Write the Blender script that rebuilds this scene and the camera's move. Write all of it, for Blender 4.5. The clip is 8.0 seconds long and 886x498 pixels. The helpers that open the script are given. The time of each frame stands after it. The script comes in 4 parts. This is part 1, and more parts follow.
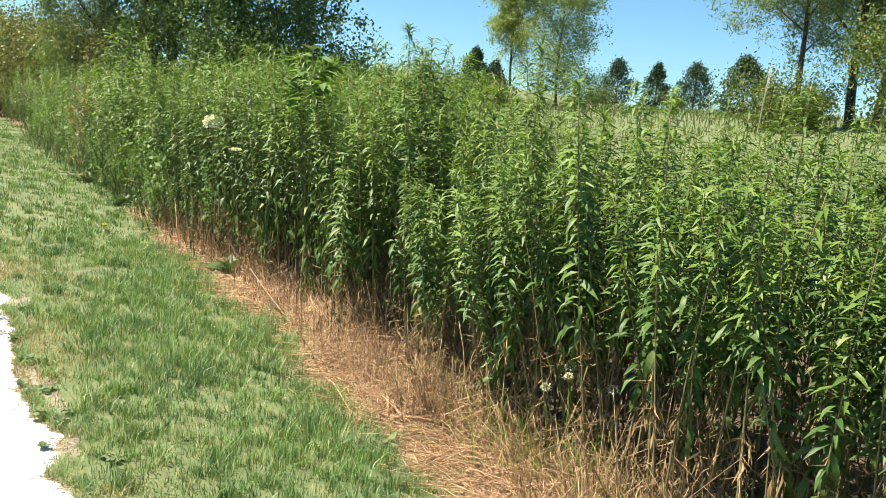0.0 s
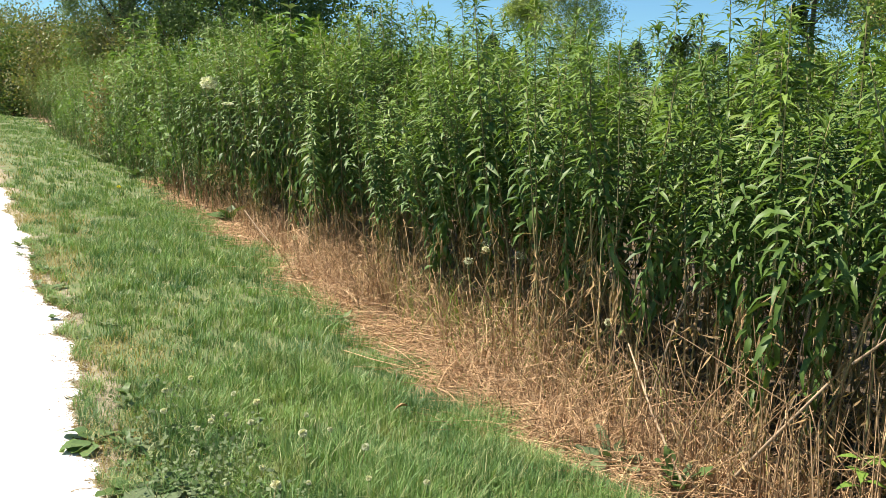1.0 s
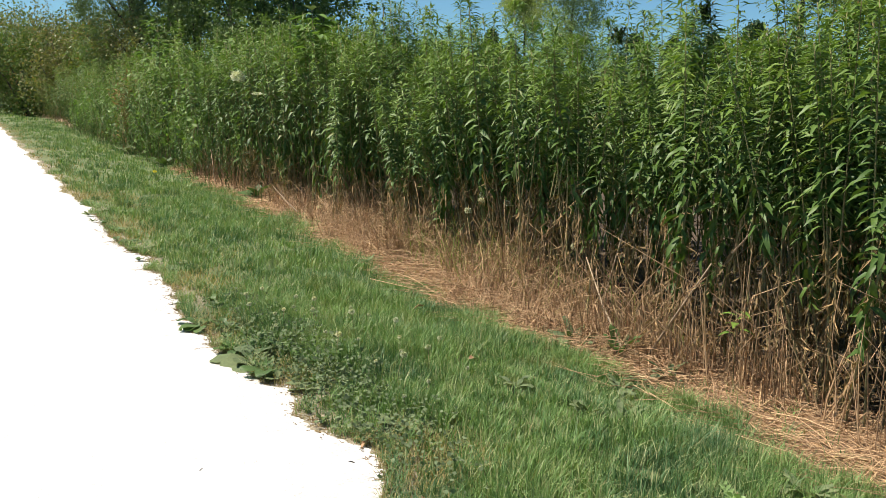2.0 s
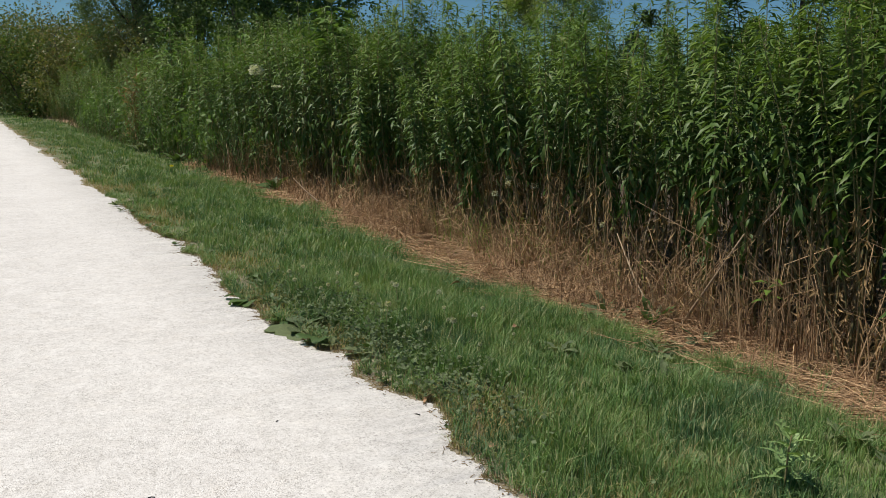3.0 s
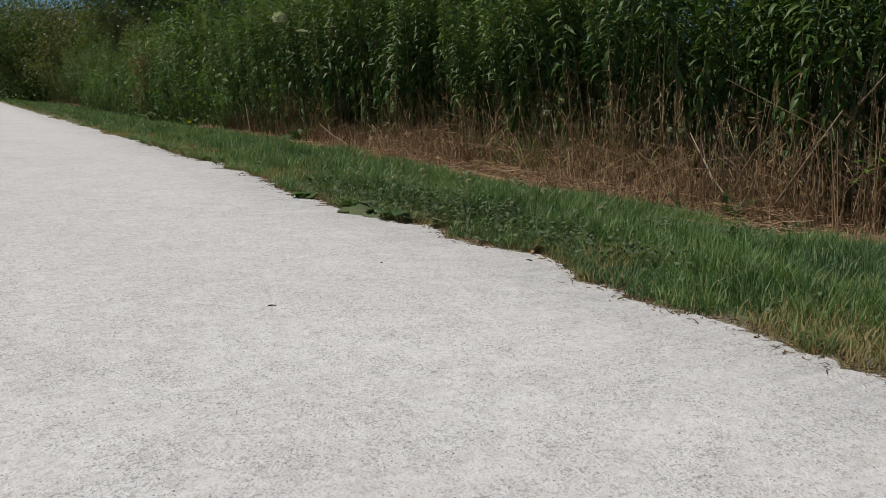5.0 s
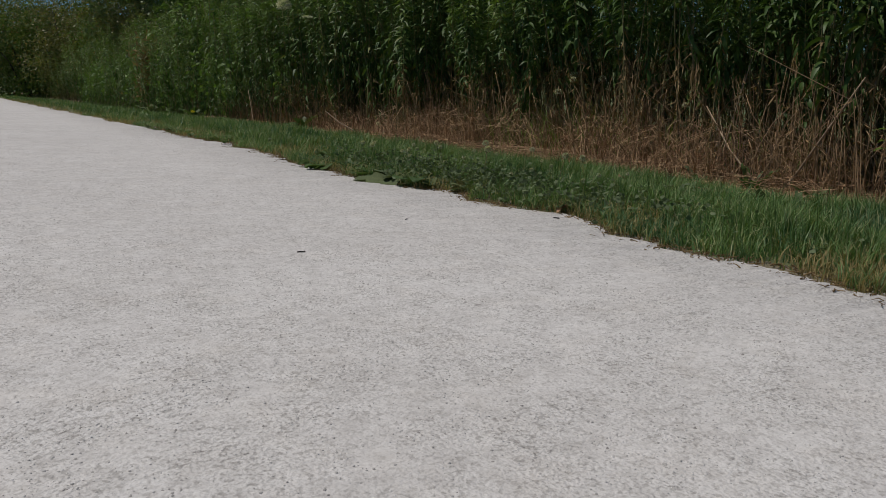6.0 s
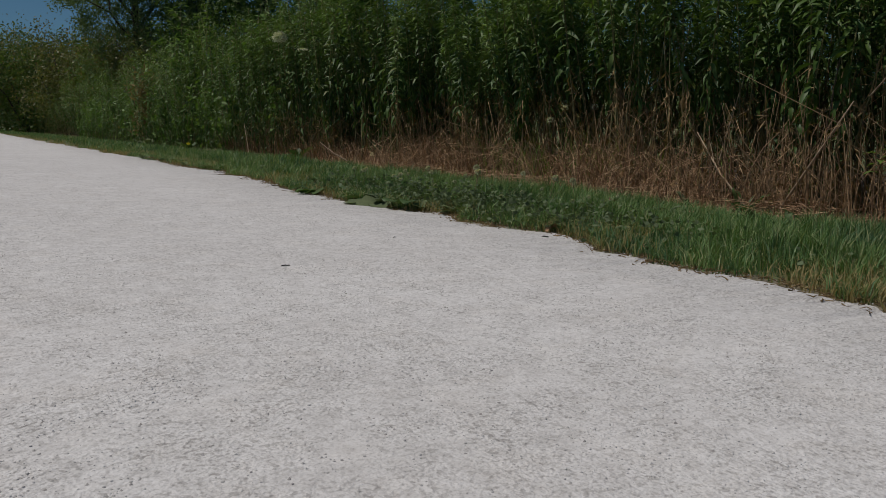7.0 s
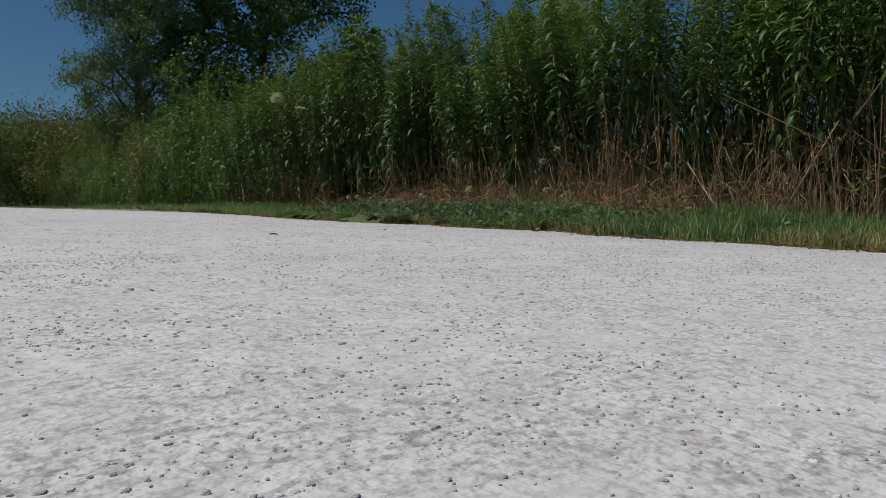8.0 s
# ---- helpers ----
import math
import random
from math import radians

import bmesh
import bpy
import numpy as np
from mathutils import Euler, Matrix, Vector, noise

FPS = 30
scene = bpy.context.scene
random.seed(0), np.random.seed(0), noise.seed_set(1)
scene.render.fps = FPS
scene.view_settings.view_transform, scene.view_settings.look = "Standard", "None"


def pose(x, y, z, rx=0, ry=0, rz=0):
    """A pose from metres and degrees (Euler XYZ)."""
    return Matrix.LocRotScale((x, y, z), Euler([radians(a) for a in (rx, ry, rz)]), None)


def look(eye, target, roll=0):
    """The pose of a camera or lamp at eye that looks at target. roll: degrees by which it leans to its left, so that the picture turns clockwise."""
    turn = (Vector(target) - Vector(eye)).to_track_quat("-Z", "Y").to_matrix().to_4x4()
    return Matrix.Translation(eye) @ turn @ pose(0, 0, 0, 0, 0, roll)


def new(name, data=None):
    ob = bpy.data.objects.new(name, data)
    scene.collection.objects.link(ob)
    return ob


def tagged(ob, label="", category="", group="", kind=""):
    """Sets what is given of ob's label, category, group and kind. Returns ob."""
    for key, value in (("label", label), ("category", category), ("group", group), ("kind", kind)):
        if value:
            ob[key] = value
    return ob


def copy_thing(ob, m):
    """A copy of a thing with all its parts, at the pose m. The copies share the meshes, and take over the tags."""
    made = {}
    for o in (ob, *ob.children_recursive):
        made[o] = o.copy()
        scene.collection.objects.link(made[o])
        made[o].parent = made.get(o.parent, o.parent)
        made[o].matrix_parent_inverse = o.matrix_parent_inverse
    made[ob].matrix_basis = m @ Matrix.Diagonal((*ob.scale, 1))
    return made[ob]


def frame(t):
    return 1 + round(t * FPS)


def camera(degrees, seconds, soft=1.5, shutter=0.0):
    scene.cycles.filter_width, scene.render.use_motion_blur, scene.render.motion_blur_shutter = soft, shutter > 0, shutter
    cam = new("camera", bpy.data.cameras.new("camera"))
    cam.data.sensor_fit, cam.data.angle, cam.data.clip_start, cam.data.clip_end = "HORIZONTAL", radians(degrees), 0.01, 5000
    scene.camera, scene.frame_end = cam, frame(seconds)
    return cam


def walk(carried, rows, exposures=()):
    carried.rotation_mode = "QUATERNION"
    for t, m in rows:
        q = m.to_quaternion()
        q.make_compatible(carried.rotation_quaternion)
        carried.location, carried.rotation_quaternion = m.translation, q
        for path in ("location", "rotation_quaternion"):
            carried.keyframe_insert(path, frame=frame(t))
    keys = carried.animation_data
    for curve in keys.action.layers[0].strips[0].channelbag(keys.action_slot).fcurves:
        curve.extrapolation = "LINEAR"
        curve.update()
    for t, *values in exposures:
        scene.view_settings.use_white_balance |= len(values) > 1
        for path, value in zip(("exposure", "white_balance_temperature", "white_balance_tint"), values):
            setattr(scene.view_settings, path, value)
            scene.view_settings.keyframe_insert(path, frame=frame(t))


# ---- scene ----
cam = camera(56.0, 8.0, 0.8)
PATH = [
    (0, (0.45, -0.083, 1.577), (1.492, 1.594, 1.252), 4.9),
    (0.5, (0.564, -0.504, 1.341), (1.56, 1.196, 1.003), 6.2),
    (0.6, (0.566, -0.585, 1.329), (1.563, 1.111, 0.973), 6.6),
    (1, (0.484, -1.021, 1.221), (1.467, 0.686, 0.876), 2.8),
    (1.5, (0.17, -1.711, 1.175), (1.148, -0.002, 0.823), 1.9),
    (1.7, (0.04, -1.931, 1.156), (1.017, -0.222, 0.801), 1.9),
    (2.8, (-0.3, -2.102, 1.054), (0.678, -0.394, 0.699), 1.5),
    (3, (-0.351, -2.084, 1.03), (0.627, -0.376, 0.675), 1.4),
    (3.5, (-0.46, -2.017, 0.978), (0.521, -0.31, 0.622), 1.4),
    (4, (-0.493, -1.96, 0.89), (0.49, -0.255, 0.533), 1.5),
    (4.5, (-0.507, -1.898, 0.673), (0.477, -0.195, 0.311), 1.4),
    (5, (-0.598, -1.821, 0.501), (0.386, -0.119, 0.134), 1.4),
    (5.2, (-0.634, -1.795, 0.448), (0.35, -0.093, 0.081), 1.4),
    (6.5, (-0.653, -1.758, 0.361), (0.335, -0.06, -0.01), 1.3),
    (7, (-0.625, -1.766, 0.319), (0.374, -0.057, 0.033), 1.3),
    (7.5, (-0.606, -1.785, 0.182), (0.4, -0.064, 0.023), 1.2),
    (8, (-0.615, -1.8, 0.075), (0.395, -0.076, -0.026), 1.0),
]
EXPOSURE = [(0.0, 1.45, 7000, 10), (1.0, 1.25, 7000, 10), (1.7, 1.05, 6900, 10), (2.8, 0.05, 6700, 10), (3.5, -0.25, 6600, 10), (4.5, -0.4, 6500, 10), (5.0, -0.62, 6450, 11), (6.5, -1.1, 6450, 13), (7.2, -1.1, 6350, 13), (8.0, -0.85, 6200, 12)]
walk(cam, [(t, look(eye, target, roll)) for t, eye, target, roll in PATH], EXPOSURE)

# ---- sun and sky: clear midday summer light from ahead along the path ----
SUN_DIR = Vector((-0.44, 0.30, 1.0)).normalized()
SUN_EL = math.asin(SUN_DIR.z)
world = bpy.data.worlds.new("sky")
scene.world = world
world.use_nodes = True
wn = world.node_tree
sky = wn.nodes.new("ShaderNodeTexSky")
sky.sky_type = 'NISHITA'
sky.sun_disc = False
sky.sun_elevation = SUN_EL
sky.sun_rotation = math.atan2(SUN_DIR.x, SUN_DIR.y)
sky.air_density, sky.dust_density, sky.ozone_density = 1.0, 0.5, 4.0
sky.altitude = 800
deep = wn.nodes.new("ShaderNodeMix")
deep.data_type, deep.blend_type = 'RGBA', 'MULTIPLY'
deep.inputs[0].default_value = 1.0
deep.inputs[7].default_value = (0.72, 1.06, 1.20, 1)
wn.links.new(sky.outputs[0], deep.inputs[6])
wn.links.new(deep.outputs[2], wn.nodes["Background"].inputs[0])
wn.nodes["Background"].inputs[1].default_value = 0.055
sun = new("sun", bpy.data.lights.new("sun", 'SUN'))
sun.data.energy = 5.0
sun.data.angle = radians(0.5)
sun.data.color = (1.0, 0.95, 0.86)
sun.matrix_world = look(SUN_DIR * 50, (0, 0, 0))


# ---- materials ----
def surface(name, rough=0.8):
    mat = bpy.data.materials.new(name)
    mat.use_nodes = True
    tree = mat.node_tree
    bsdf = tree.nodes["Principled BSDF"]
    bsdf.inputs["Roughness"].default_value = rough
    return mat, tree, bsdf


def mixed(tree, fac, a, b, kind='MIX'):
    n = tree.nodes.new("ShaderNodeMix")
    n.data_type, n.blend_type = 'RGBA', kind
    for i, v in ((0, fac), (6, a), (7, b)):
        if isinstance(v, bpy.types.NodeSocket):
            tree.links.new(v, n.inputs[i])
        else:
            n.inputs[i].default_value = v if i == 0 else (*v, 1)
    return n.outputs[2]


def noisy(tree, scale, detail=4, rough=0.6, kind="ShaderNodeTexNoise"):
    co = tree.nodes.new("ShaderNodeNewGeometry")
    n = tree.nodes.new(kind)
    n.inputs["Scale"].default_value = scale
    if kind == "ShaderNodeTexNoise":
        n.inputs["Detail"].default_value, n.inputs["Roughness"].default_value = detail, rough
    tree.links.new(co.outputs["Position"], n.inputs["Vector"])
    return n


def ramp(tree, fac, *stops):
    n = tree.nodes.new("ShaderNodeValToRGB")
    while len(n.color_ramp.elements) < len(stops):
        n.color_ramp.elements.new(0.5)
    for e, (p, c) in zip(n.color_ramp.elements, stops):
        e.position, e.color = p, (*((c, c, c) if isinstance(c, (int, float)) else c), 1)
    tree.links.new(fac, n.inputs[0])
    return n.outputs[0]


def bumped(tree, bsdf, height, strength=0.5, distance=0.01):
    n = tree.nodes.new("ShaderNodeBump")
    n.inputs["Strength"].default_value, n.inputs["Distance"].default_value = strength, distance
    tree.links.new(height, n.inputs["Height"])
    tree.links.new(n.outputs[0], bsdf.inputs["Normal"])


def leafy(name, dark, light, odd=None, see=0.22, rough=0.5, patch=1.2, patches=(), few=0.86):
    """Leaf or blade: varies leaf by leaf and in patches, lets some light through."""
    mat, tree, bsdf = surface(name, rough)
    bsdf.inputs["Specular IOR Level"].default_value = 0.30
    geo = tree.nodes.new("ShaderNodeNewGeometry")
    info = tree.nodes.new("ShaderNodeObjectInfo")
    col = mixed(tree, geo.outputs["Random Per Island"], dark, light)
    col = mixed(tree, ramp(tree, noisy(tree, patch, 3).outputs[0], (0.35, 0.0), (0.7, 0.55)), col, light)
    for k, (scale, low, amount, shade) in enumerate(patches):
        col = mixed(tree, ramp(tree, noisy(tree, scale, 5, 0.7).outputs[0], (low, 0.0), (low + 0.14, amount)), col, shade)
    if odd:
        col = mixed(tree, ramp(tree, geo.outputs["Random Per Island"], (few, 0.0), (few + 0.07, 0.85)), col, odd)
    tint = ramp(tree, info.outputs["Random"], (0.0, (0.8, 0.85, 0.8)), (1.0, (1.15, 1.1, 0.95)))
    col = mixed(tree, 1.0, col, tint, 'MULTIPLY')
    grain = ramp(tree, noisy(tree, 160, 2).outputs[0], (0.3, 0.82), (0.7, 1.12))
    col = mixed(tree, 1.0, col, grain, 'MULTIPLY')
    tree.links.new(col, bsdf.inputs["Base Color"])
    glow = tree.nodes.new("ShaderNodeBsdfTranslucent")
    warm = mixed(tree, 1.0, col, (1.15, 1.25, 0.55), 'MULTIPLY')
    tree.links.new(warm, glow.inputs[0])
    mix = tree.nodes.new("ShaderNodeMixShader")
    mix.inputs[0].default_value = see
    tree.links.new(bsdf.outputs[0], mix.inputs[1])
    tree.links.new(glow.outputs[0], mix.inputs[2])
    tree.links.new(mix.outputs[0], tree.nodes["Material Output"].inputs[0])
    return mat


def dry(name, dark, light, rough=0.85, scale=30, vary=True):
    """Dead stalk, straw or bark."""
    mat, tree, bsdf = surface(name, rough)
    geo = tree.nodes.new("ShaderNodeNewGeometry")
    col = mixed(tree, geo.outputs["Random Per Island"], dark, light)
    grain = ramp(tree, noisy(tree, scale, 4).outputs[0], (0.25, 0.55), (0.75, 1.2))
    col = mixed(tree, 1.0, col, grain, 'MULTIPLY')
    if vary:
        info = tree.nodes.new("ShaderNodeObjectInfo")
        col = mixed(tree, 1.0, col, ramp(tree, info.outputs["Random"], (0.0, (0.62, 0.58, 0.55)), (1.0, (1.25, 1.25, 1.2))), 'MULTIPLY')
    tree.links.new(col, bsdf.inputs["Base Color"])
    bumped(tree, bsdf, noisy(tree, scale * 6, 3).outputs[0], 0.4, 0.003)
    return mat


GREEN = leafy("goldenrod_leaf", (0.027, 0.070, 0.015), (0.110, 0.182, 0.045), odd=(0.22, 0.23, 0.08), see=0.20, few=0.9)
YOUNG = leafy("goldenrod_tip", (0.056, 0.118, 0.023), (0.155, 0.235, 0.054), see=0.25)
STEMG = dry("green_stalk", (0.13, 0.125, 0.05), (0.32, 0.28, 0.13))
STEMB = dry("brown_stalk", (0.22, 0.130, 0.070), (0.70, 0.475, 0.275))
DEADLEAF = leafy("withered_leaf", (0.12, 0.077, 0.043), (0.36, 0.245, 0.135), see=0.2, rough=0.9)
GALL = leafy("dark_rosette", (0.015, 0.030, 0.012), (0.035, 0.060, 0.020), see=0.05)
GRASS = leafy("grass_blade", (0.042, 0.112, 0.034), (0.228, 0.365, 0.128), odd=(0.38, 0.39, 0.22), see=0.22, patch=3.0, few=0.80,
              patches=((1.7, 0.47, 0.75, (0.050, 0.125, 0.065)), (2.2, 0.55, 0.6, (0.23, 0.31, 0.10)), (4.0, 0.56, 0.6, (0.36, 0.34, 0.18))))
GRASSDRY = leafy("dry_grass_blade", (0.26, 0.20, 0.09), (0.48, 0.38, 0.20), odd=(0.12, 0.18, 0.05), see=0.2, rough=0.8)
TALLGRASS = leafy("reed_blade", (0.10, 0.19, 0.04), (0.24, 0.34, 0.08), odd=(0.40, 0.34, 0.16), see=0.35)
BROAD = leafy("broad_leaf", (0.100, 0.135, 0.068), (0.20, 0.24, 0.135), see=0.2, rough=0.88)
BROADDARK = leafy("shaded_broad_leaf", (0.055, 0.105, 0.035), (0.13, 0.195, 0.075), see=0.25)
TALLLEAF = leafy("tall_weed_leaf", (0.085, 0.165, 0.04), (0.19, 0.295, 0.08), see=0.3)
LIME = leafy("lime_leaf", (0.12, 0.21, 0.04), (0.19, 0.30, 0.07), see=0.35)
THISTLE = leafy("thistle_leaf", (0.17, 0.27, 0.105), (0.29, 0.41, 0.175), see=0.2)
COTTON = leafy("cottonwood_leaf", (0.036, 0.080, 0.024), (0.115, 0.180, 0.056), odd=(0.20, 0.25, 0.12), see=0.25, rough=0.55, patch=0.4)
WILLOW = leafy("willow_leaf", (0.095, 0.145, 0.065), (0.21, 0.27, 0.125), see=0.32, patch=0.4)
PALE = leafy("poplar_leaf", (0.19, 0.25, 0.095), (0.36, 0.41, 0.175), see=0.4, patch=0.4)
JUNIPER = leafy("juniper_spray", (0.018, 0.048, 0.022), (0.045, 0.090, 0.040), see=0.08, patch=0.6)
SHRUB = leafy("shrub_leaf", (0.070, 0.120, 0.032), (0.165, 0.220, 0.064), odd=(0.30, 0.20, 0.08), see=0.3, patch=0.5)
RUSSET = leafy("russet_leaf", (0.095, 0.110, 0.045), (0.19, 0.200, 0.088), odd=(0.22, 0.17, 0.08), see=0.3, patch=0.5)
STRAW = dry("straw", (0.29, 0.170, 0.090), (0.80, 0.555, 0.330), 0.8, 60)
BARK = dry("bark", (0.05, 0.042, 0.035), (0.09, 0.075, 0.06), 0.95, 8)
BIRCH = dry("bleached_wood", (0.45, 0.42, 0.36), (0.60, 0.56, 0.48), 0.85, 10)
PETAL = leafy("white_floret", (0.56, 0.54, 0.46), (0.78, 0.75, 0.67), see=0.25, rough=0.8)
CLOVER = leafy("clover_floret", (0.42, 0.42, 0.31), (0.62, 0.60, 0.48), see=0.25, rough=0.85)
YELLOW = leafy("yellow_floret", (0.75, 0.55, 0.02), (0.85, 0.68, 0.04), see=0.3, rough=0.8)
STICK = dry("dead_stick", (0.20, 0.135, 0.085), (0.42, 0.32, 0.22), 0.9, 40)
TWIG = dry("dark_twig", (0.02, 0.018, 0.016), (0.05, 0.04, 0.035), 0.9, 80)
TAN = dry("tan_leaf", (0.30, 0.17, 0.09), (0.55, 0.33, 0.20), 0.9, 60)


def limestone():
    mat, tree, bsdf = surface("crushed_limestone", 0.92)
    wide = ramp(tree, noisy(tree, 1.3, 5).outputs[0], (0.3, (0.66, 0.638, 0.615)), (0.7, (0.735, 0.717, 0.697)))
    mid = ramp(tree, noisy(tree, 14, 5, 0.65).outputs[0], (0.3, (0.93, 0.925, 0.92)), (0.62, (1.03, 1.03, 1.03)))
    col = mixed(tree, 1.0, wide, mid, 'MULTIPLY')
    col = mixed(tree, 1.0, col, ramp(tree, noisy(tree, 48, 3, 0.6).outputs[0], (0.35, (0.90, 0.895, 0.89)), (0.6, (1.04, 1.04, 1.04))), 'MULTIPLY')
    loose = ramp(tree, noisy(tree, 8, 4, 0.6).outputs[0], (0.32, 0.35), (0.64, 1.0))
    # small shadows of pits and chip sides, painted into the colour as dark spots
    for scale, low, shade in ((200, 0.44, (0.79, 0.78, 0.77)), (120, 0.41, (0.66, 0.65, 0.64))):
        pit_shade = ramp(tree, noisy(tree, scale, 2, 0.5).outputs[0], (low - 0.05, 1.0), (low + 0.04, 0.0))
        col = mixed(tree, mixed(tree, 1.0, pit_shade, loose, 'MULTIPLY'), col, mixed(tree, 1.0, col, shade, 'MULTIPLY'))
    rust = ramp(tree, noisy(tree, 9, 3).outputs[0], (0.5, (1.0, 1.0, 1.0)), (0.8, (1.01, 0.995, 0.975)))
    col = mixed(tree, 1.0, col, rust, 'MULTIPLY')
    tree.links.new(col, bsdf.inputs["Base Color"])
    rough = tree.nodes.new("ShaderNodeMath")
    rough.operation = 'MULTIPLY'
    tree.links.new(noisy(tree, 190, 2, 0.5).outputs[0], rough.inputs[0])
    tree.links.new(loose, rough.inputs[1])
    bumped(tree, bsdf, rough.outputs[0], 0.8, 0.005)
    return mat


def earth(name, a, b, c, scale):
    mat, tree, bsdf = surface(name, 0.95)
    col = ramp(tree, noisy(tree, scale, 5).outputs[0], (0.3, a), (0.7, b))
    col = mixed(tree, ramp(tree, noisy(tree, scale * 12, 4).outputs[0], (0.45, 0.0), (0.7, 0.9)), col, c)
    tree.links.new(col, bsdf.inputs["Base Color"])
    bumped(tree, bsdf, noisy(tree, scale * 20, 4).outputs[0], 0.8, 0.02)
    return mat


LIMESTONE = limestone()
SOIL = earth("grassy_ground", (0.065, 0.098, 0.030), (0.120, 0.150, 0.060), (0.16, 0.155, 0.07), 0.5)
LITTER = earth("straw_litter", (0.26, 0.160, 0.092), (0.42, 0.280, 0.170), (0.10, 0.060, 0.036), 6.0)
# ground colour darkened to paint in the shade inside the goldenrod stand
SHADEGROUND = earth("shaded_ground", (0.045, 0.032, 0.020), (0.085, 0.060, 0.036), (0.14, 0.09, 0.05), 5.0)
DUST = earth("dusty_soil", (0.30, 0.25, 0.17), (0.42, 0.36, 0.26), (0.17, 0.16, 0.07), 5.0)
STONE = dry("limestone_chip", (0.50, 0.48, 0.46), (0.78, 0.76, 0.735), 0.9, 90, False)
STONEDARK = dry("grey_chip", (0.36, 0.34, 0.32), (0.60, 0.58, 0.55), 0.9, 90, False)


# ---- building helpers ----
class Shape:
    """Points and faces that grow piece by piece, with a material slot per face."""

    def __init__(self):
        self.v, self.q, self.t, self.qm, self.tm, self.n = [], [], [], [], [], 0

    def add(self, v, quads=(), tris=(), slot=0):
        v = np.asarray(v, float).reshape(-1, 3)
        if len(quads):
            q = np.asarray(quads, int).reshape(-1, 4) + self.n
            self.q.append(q)
            self.qm.append(np.full(len(q), slot))
        if len(tris):
            t = np.asarray(tris, int).reshape(-1, 3) + self.n
            self.t.append(t)
            self.tm.append(np.full(len(t), slot))
        self.v.append(v)
        self.n += len(v)
        return self

    def join(self, other, m=None, slot=None):
        v = np.concatenate(other.v)
        if m is not None:
            a = np.array(m)
            v = v @ a[:3, :3].T + a[:3, 3]
        n = self.n
        for q, s in zip(other.q, other.qm):
            self.q.append(q + n)
            self.qm.append(s if slot is None else np.full(len(q), slot))
        for t, s in zip(other.t, other.tm):
            self.t.append(t + n)
            self.tm.append(s if slot is None else np.full(len(t), slot))
        self.v.append(v)
        self.n += len(v)
        return self

    def merged(self):
        """The same shape in single arrays, quick to join often."""
        s = Shape()
        s.v, s.n = [np.concatenate(self.v)], self.n
        if self.q:
            s.q, s.qm = [np.concatenate(self.q)], [np.concatenate(self.qm)]
        if self.t:
            s.t, s.tm = [np.concatenate(self.t)], [np.concatenate(self.tm)]
        return s

    def mesh(self, name, mats, smooth=True):
        v = np.concatenate(self.v)
        q = np.concatenate(self.q) if self.q else np.zeros((0, 4), int)
        t = np.concatenate(self.t) if self.t else np.zeros((0, 3), int)
        me = bpy.data.meshes.new(name)
        me.vertices.add(len(v))
        me.vertices.foreach_set("co", v.astype(np.float32).ravel())
        me.loops.add(q.size + t.size)
        me.loops.foreach_set("vertex_index", np.concatenate([q.ravel(), t.ravel()]).astype(np.int32))
        me.polygons.add(len(q) + len(t))
        starts = np.concatenate([np.arange(len(q)) * 4, q.size + np.arange(len(t)) * 3])
        me.polygons.foreach_set("loop_start", starts.astype(np.int32))
        slots = np.concatenate([*(self.qm or [np.zeros(0)]), *(self.tm or [np.zeros(0)])])
        for m in mats:
            me.materials.append(m)
        me.polygons.foreach_set("material_index", slots.astype(np.int32))
        me.polygons.foreach_set("use_smooth", np.full(len(q) + len(t), smooth))
        me.update(calc_edges=True)
        return me


def part(name, shape, material, parent, label="", m=None):
    mats = material if isinstance(material, (list, tuple)) else [material]
    ob = new(name, shape if isinstance(shape, bpy.types.Mesh) else shape.mesh(name, mats))
    ob.parent = parent
    if m is not None:
        ob.matrix_basis = m
    return tagged(ob, label)


def thing(name, m, label, category, group="", kind=""):
    ob = new(name)
    ob.empty_display_size = 0.1
    ob.matrix_basis = m
    return tagged(ob, label, category, group, kind)


def solid(name, shape, material, label, category, group="", kind="", m=None):
    ob = part(name, shape, material, None, "", m)
    return tagged(ob, label, category, group, kind)


def tube(points, radii, sides=5):
    """A tapered round stalk along points."""
    s = Shape()
    p = np.asarray(points, float)
    r = np.asarray(radii, float)
    d = np.gradient(p, axis=0)
    d /= np.linalg.norm(d, axis=1)[:, None] + 1e-9
    ref = np.array([1.0, 0.0, 0.0]) if abs(d[:, 0]).mean() < 0.8 else np.array([0.0, 1.0, 0.0])
    a = np.cross(d, ref)
    a /= np.linalg.norm(a, axis=1)[:, None] + 1e-9
    b = np.cross(d, a)
    k = np.arange(sides) / sides * 2 * np.pi
    v = p[:, None] + r[:, None, None] * (a[:, None] * np.cos(k)[None, :, None] + b[:, None] * np.sin(k)[None, :, None])
    n, quads = len(p), []
    for i in range(n - 1):
        for j in range(sides):
            quads.append((i * sides + j, i * sides + (j + 1) % sides, (i + 1) * sides + (j + 1) % sides, (i + 1) * sides + j))
    v = np.concatenate([v.reshape(-1, 3), p[-1:]])
    tris = [((n - 1) * sides + j, (n - 1) * sides + (j + 1) % sides, n * sides) for j in range(sides)]
    return s.add(v, quads, tris)


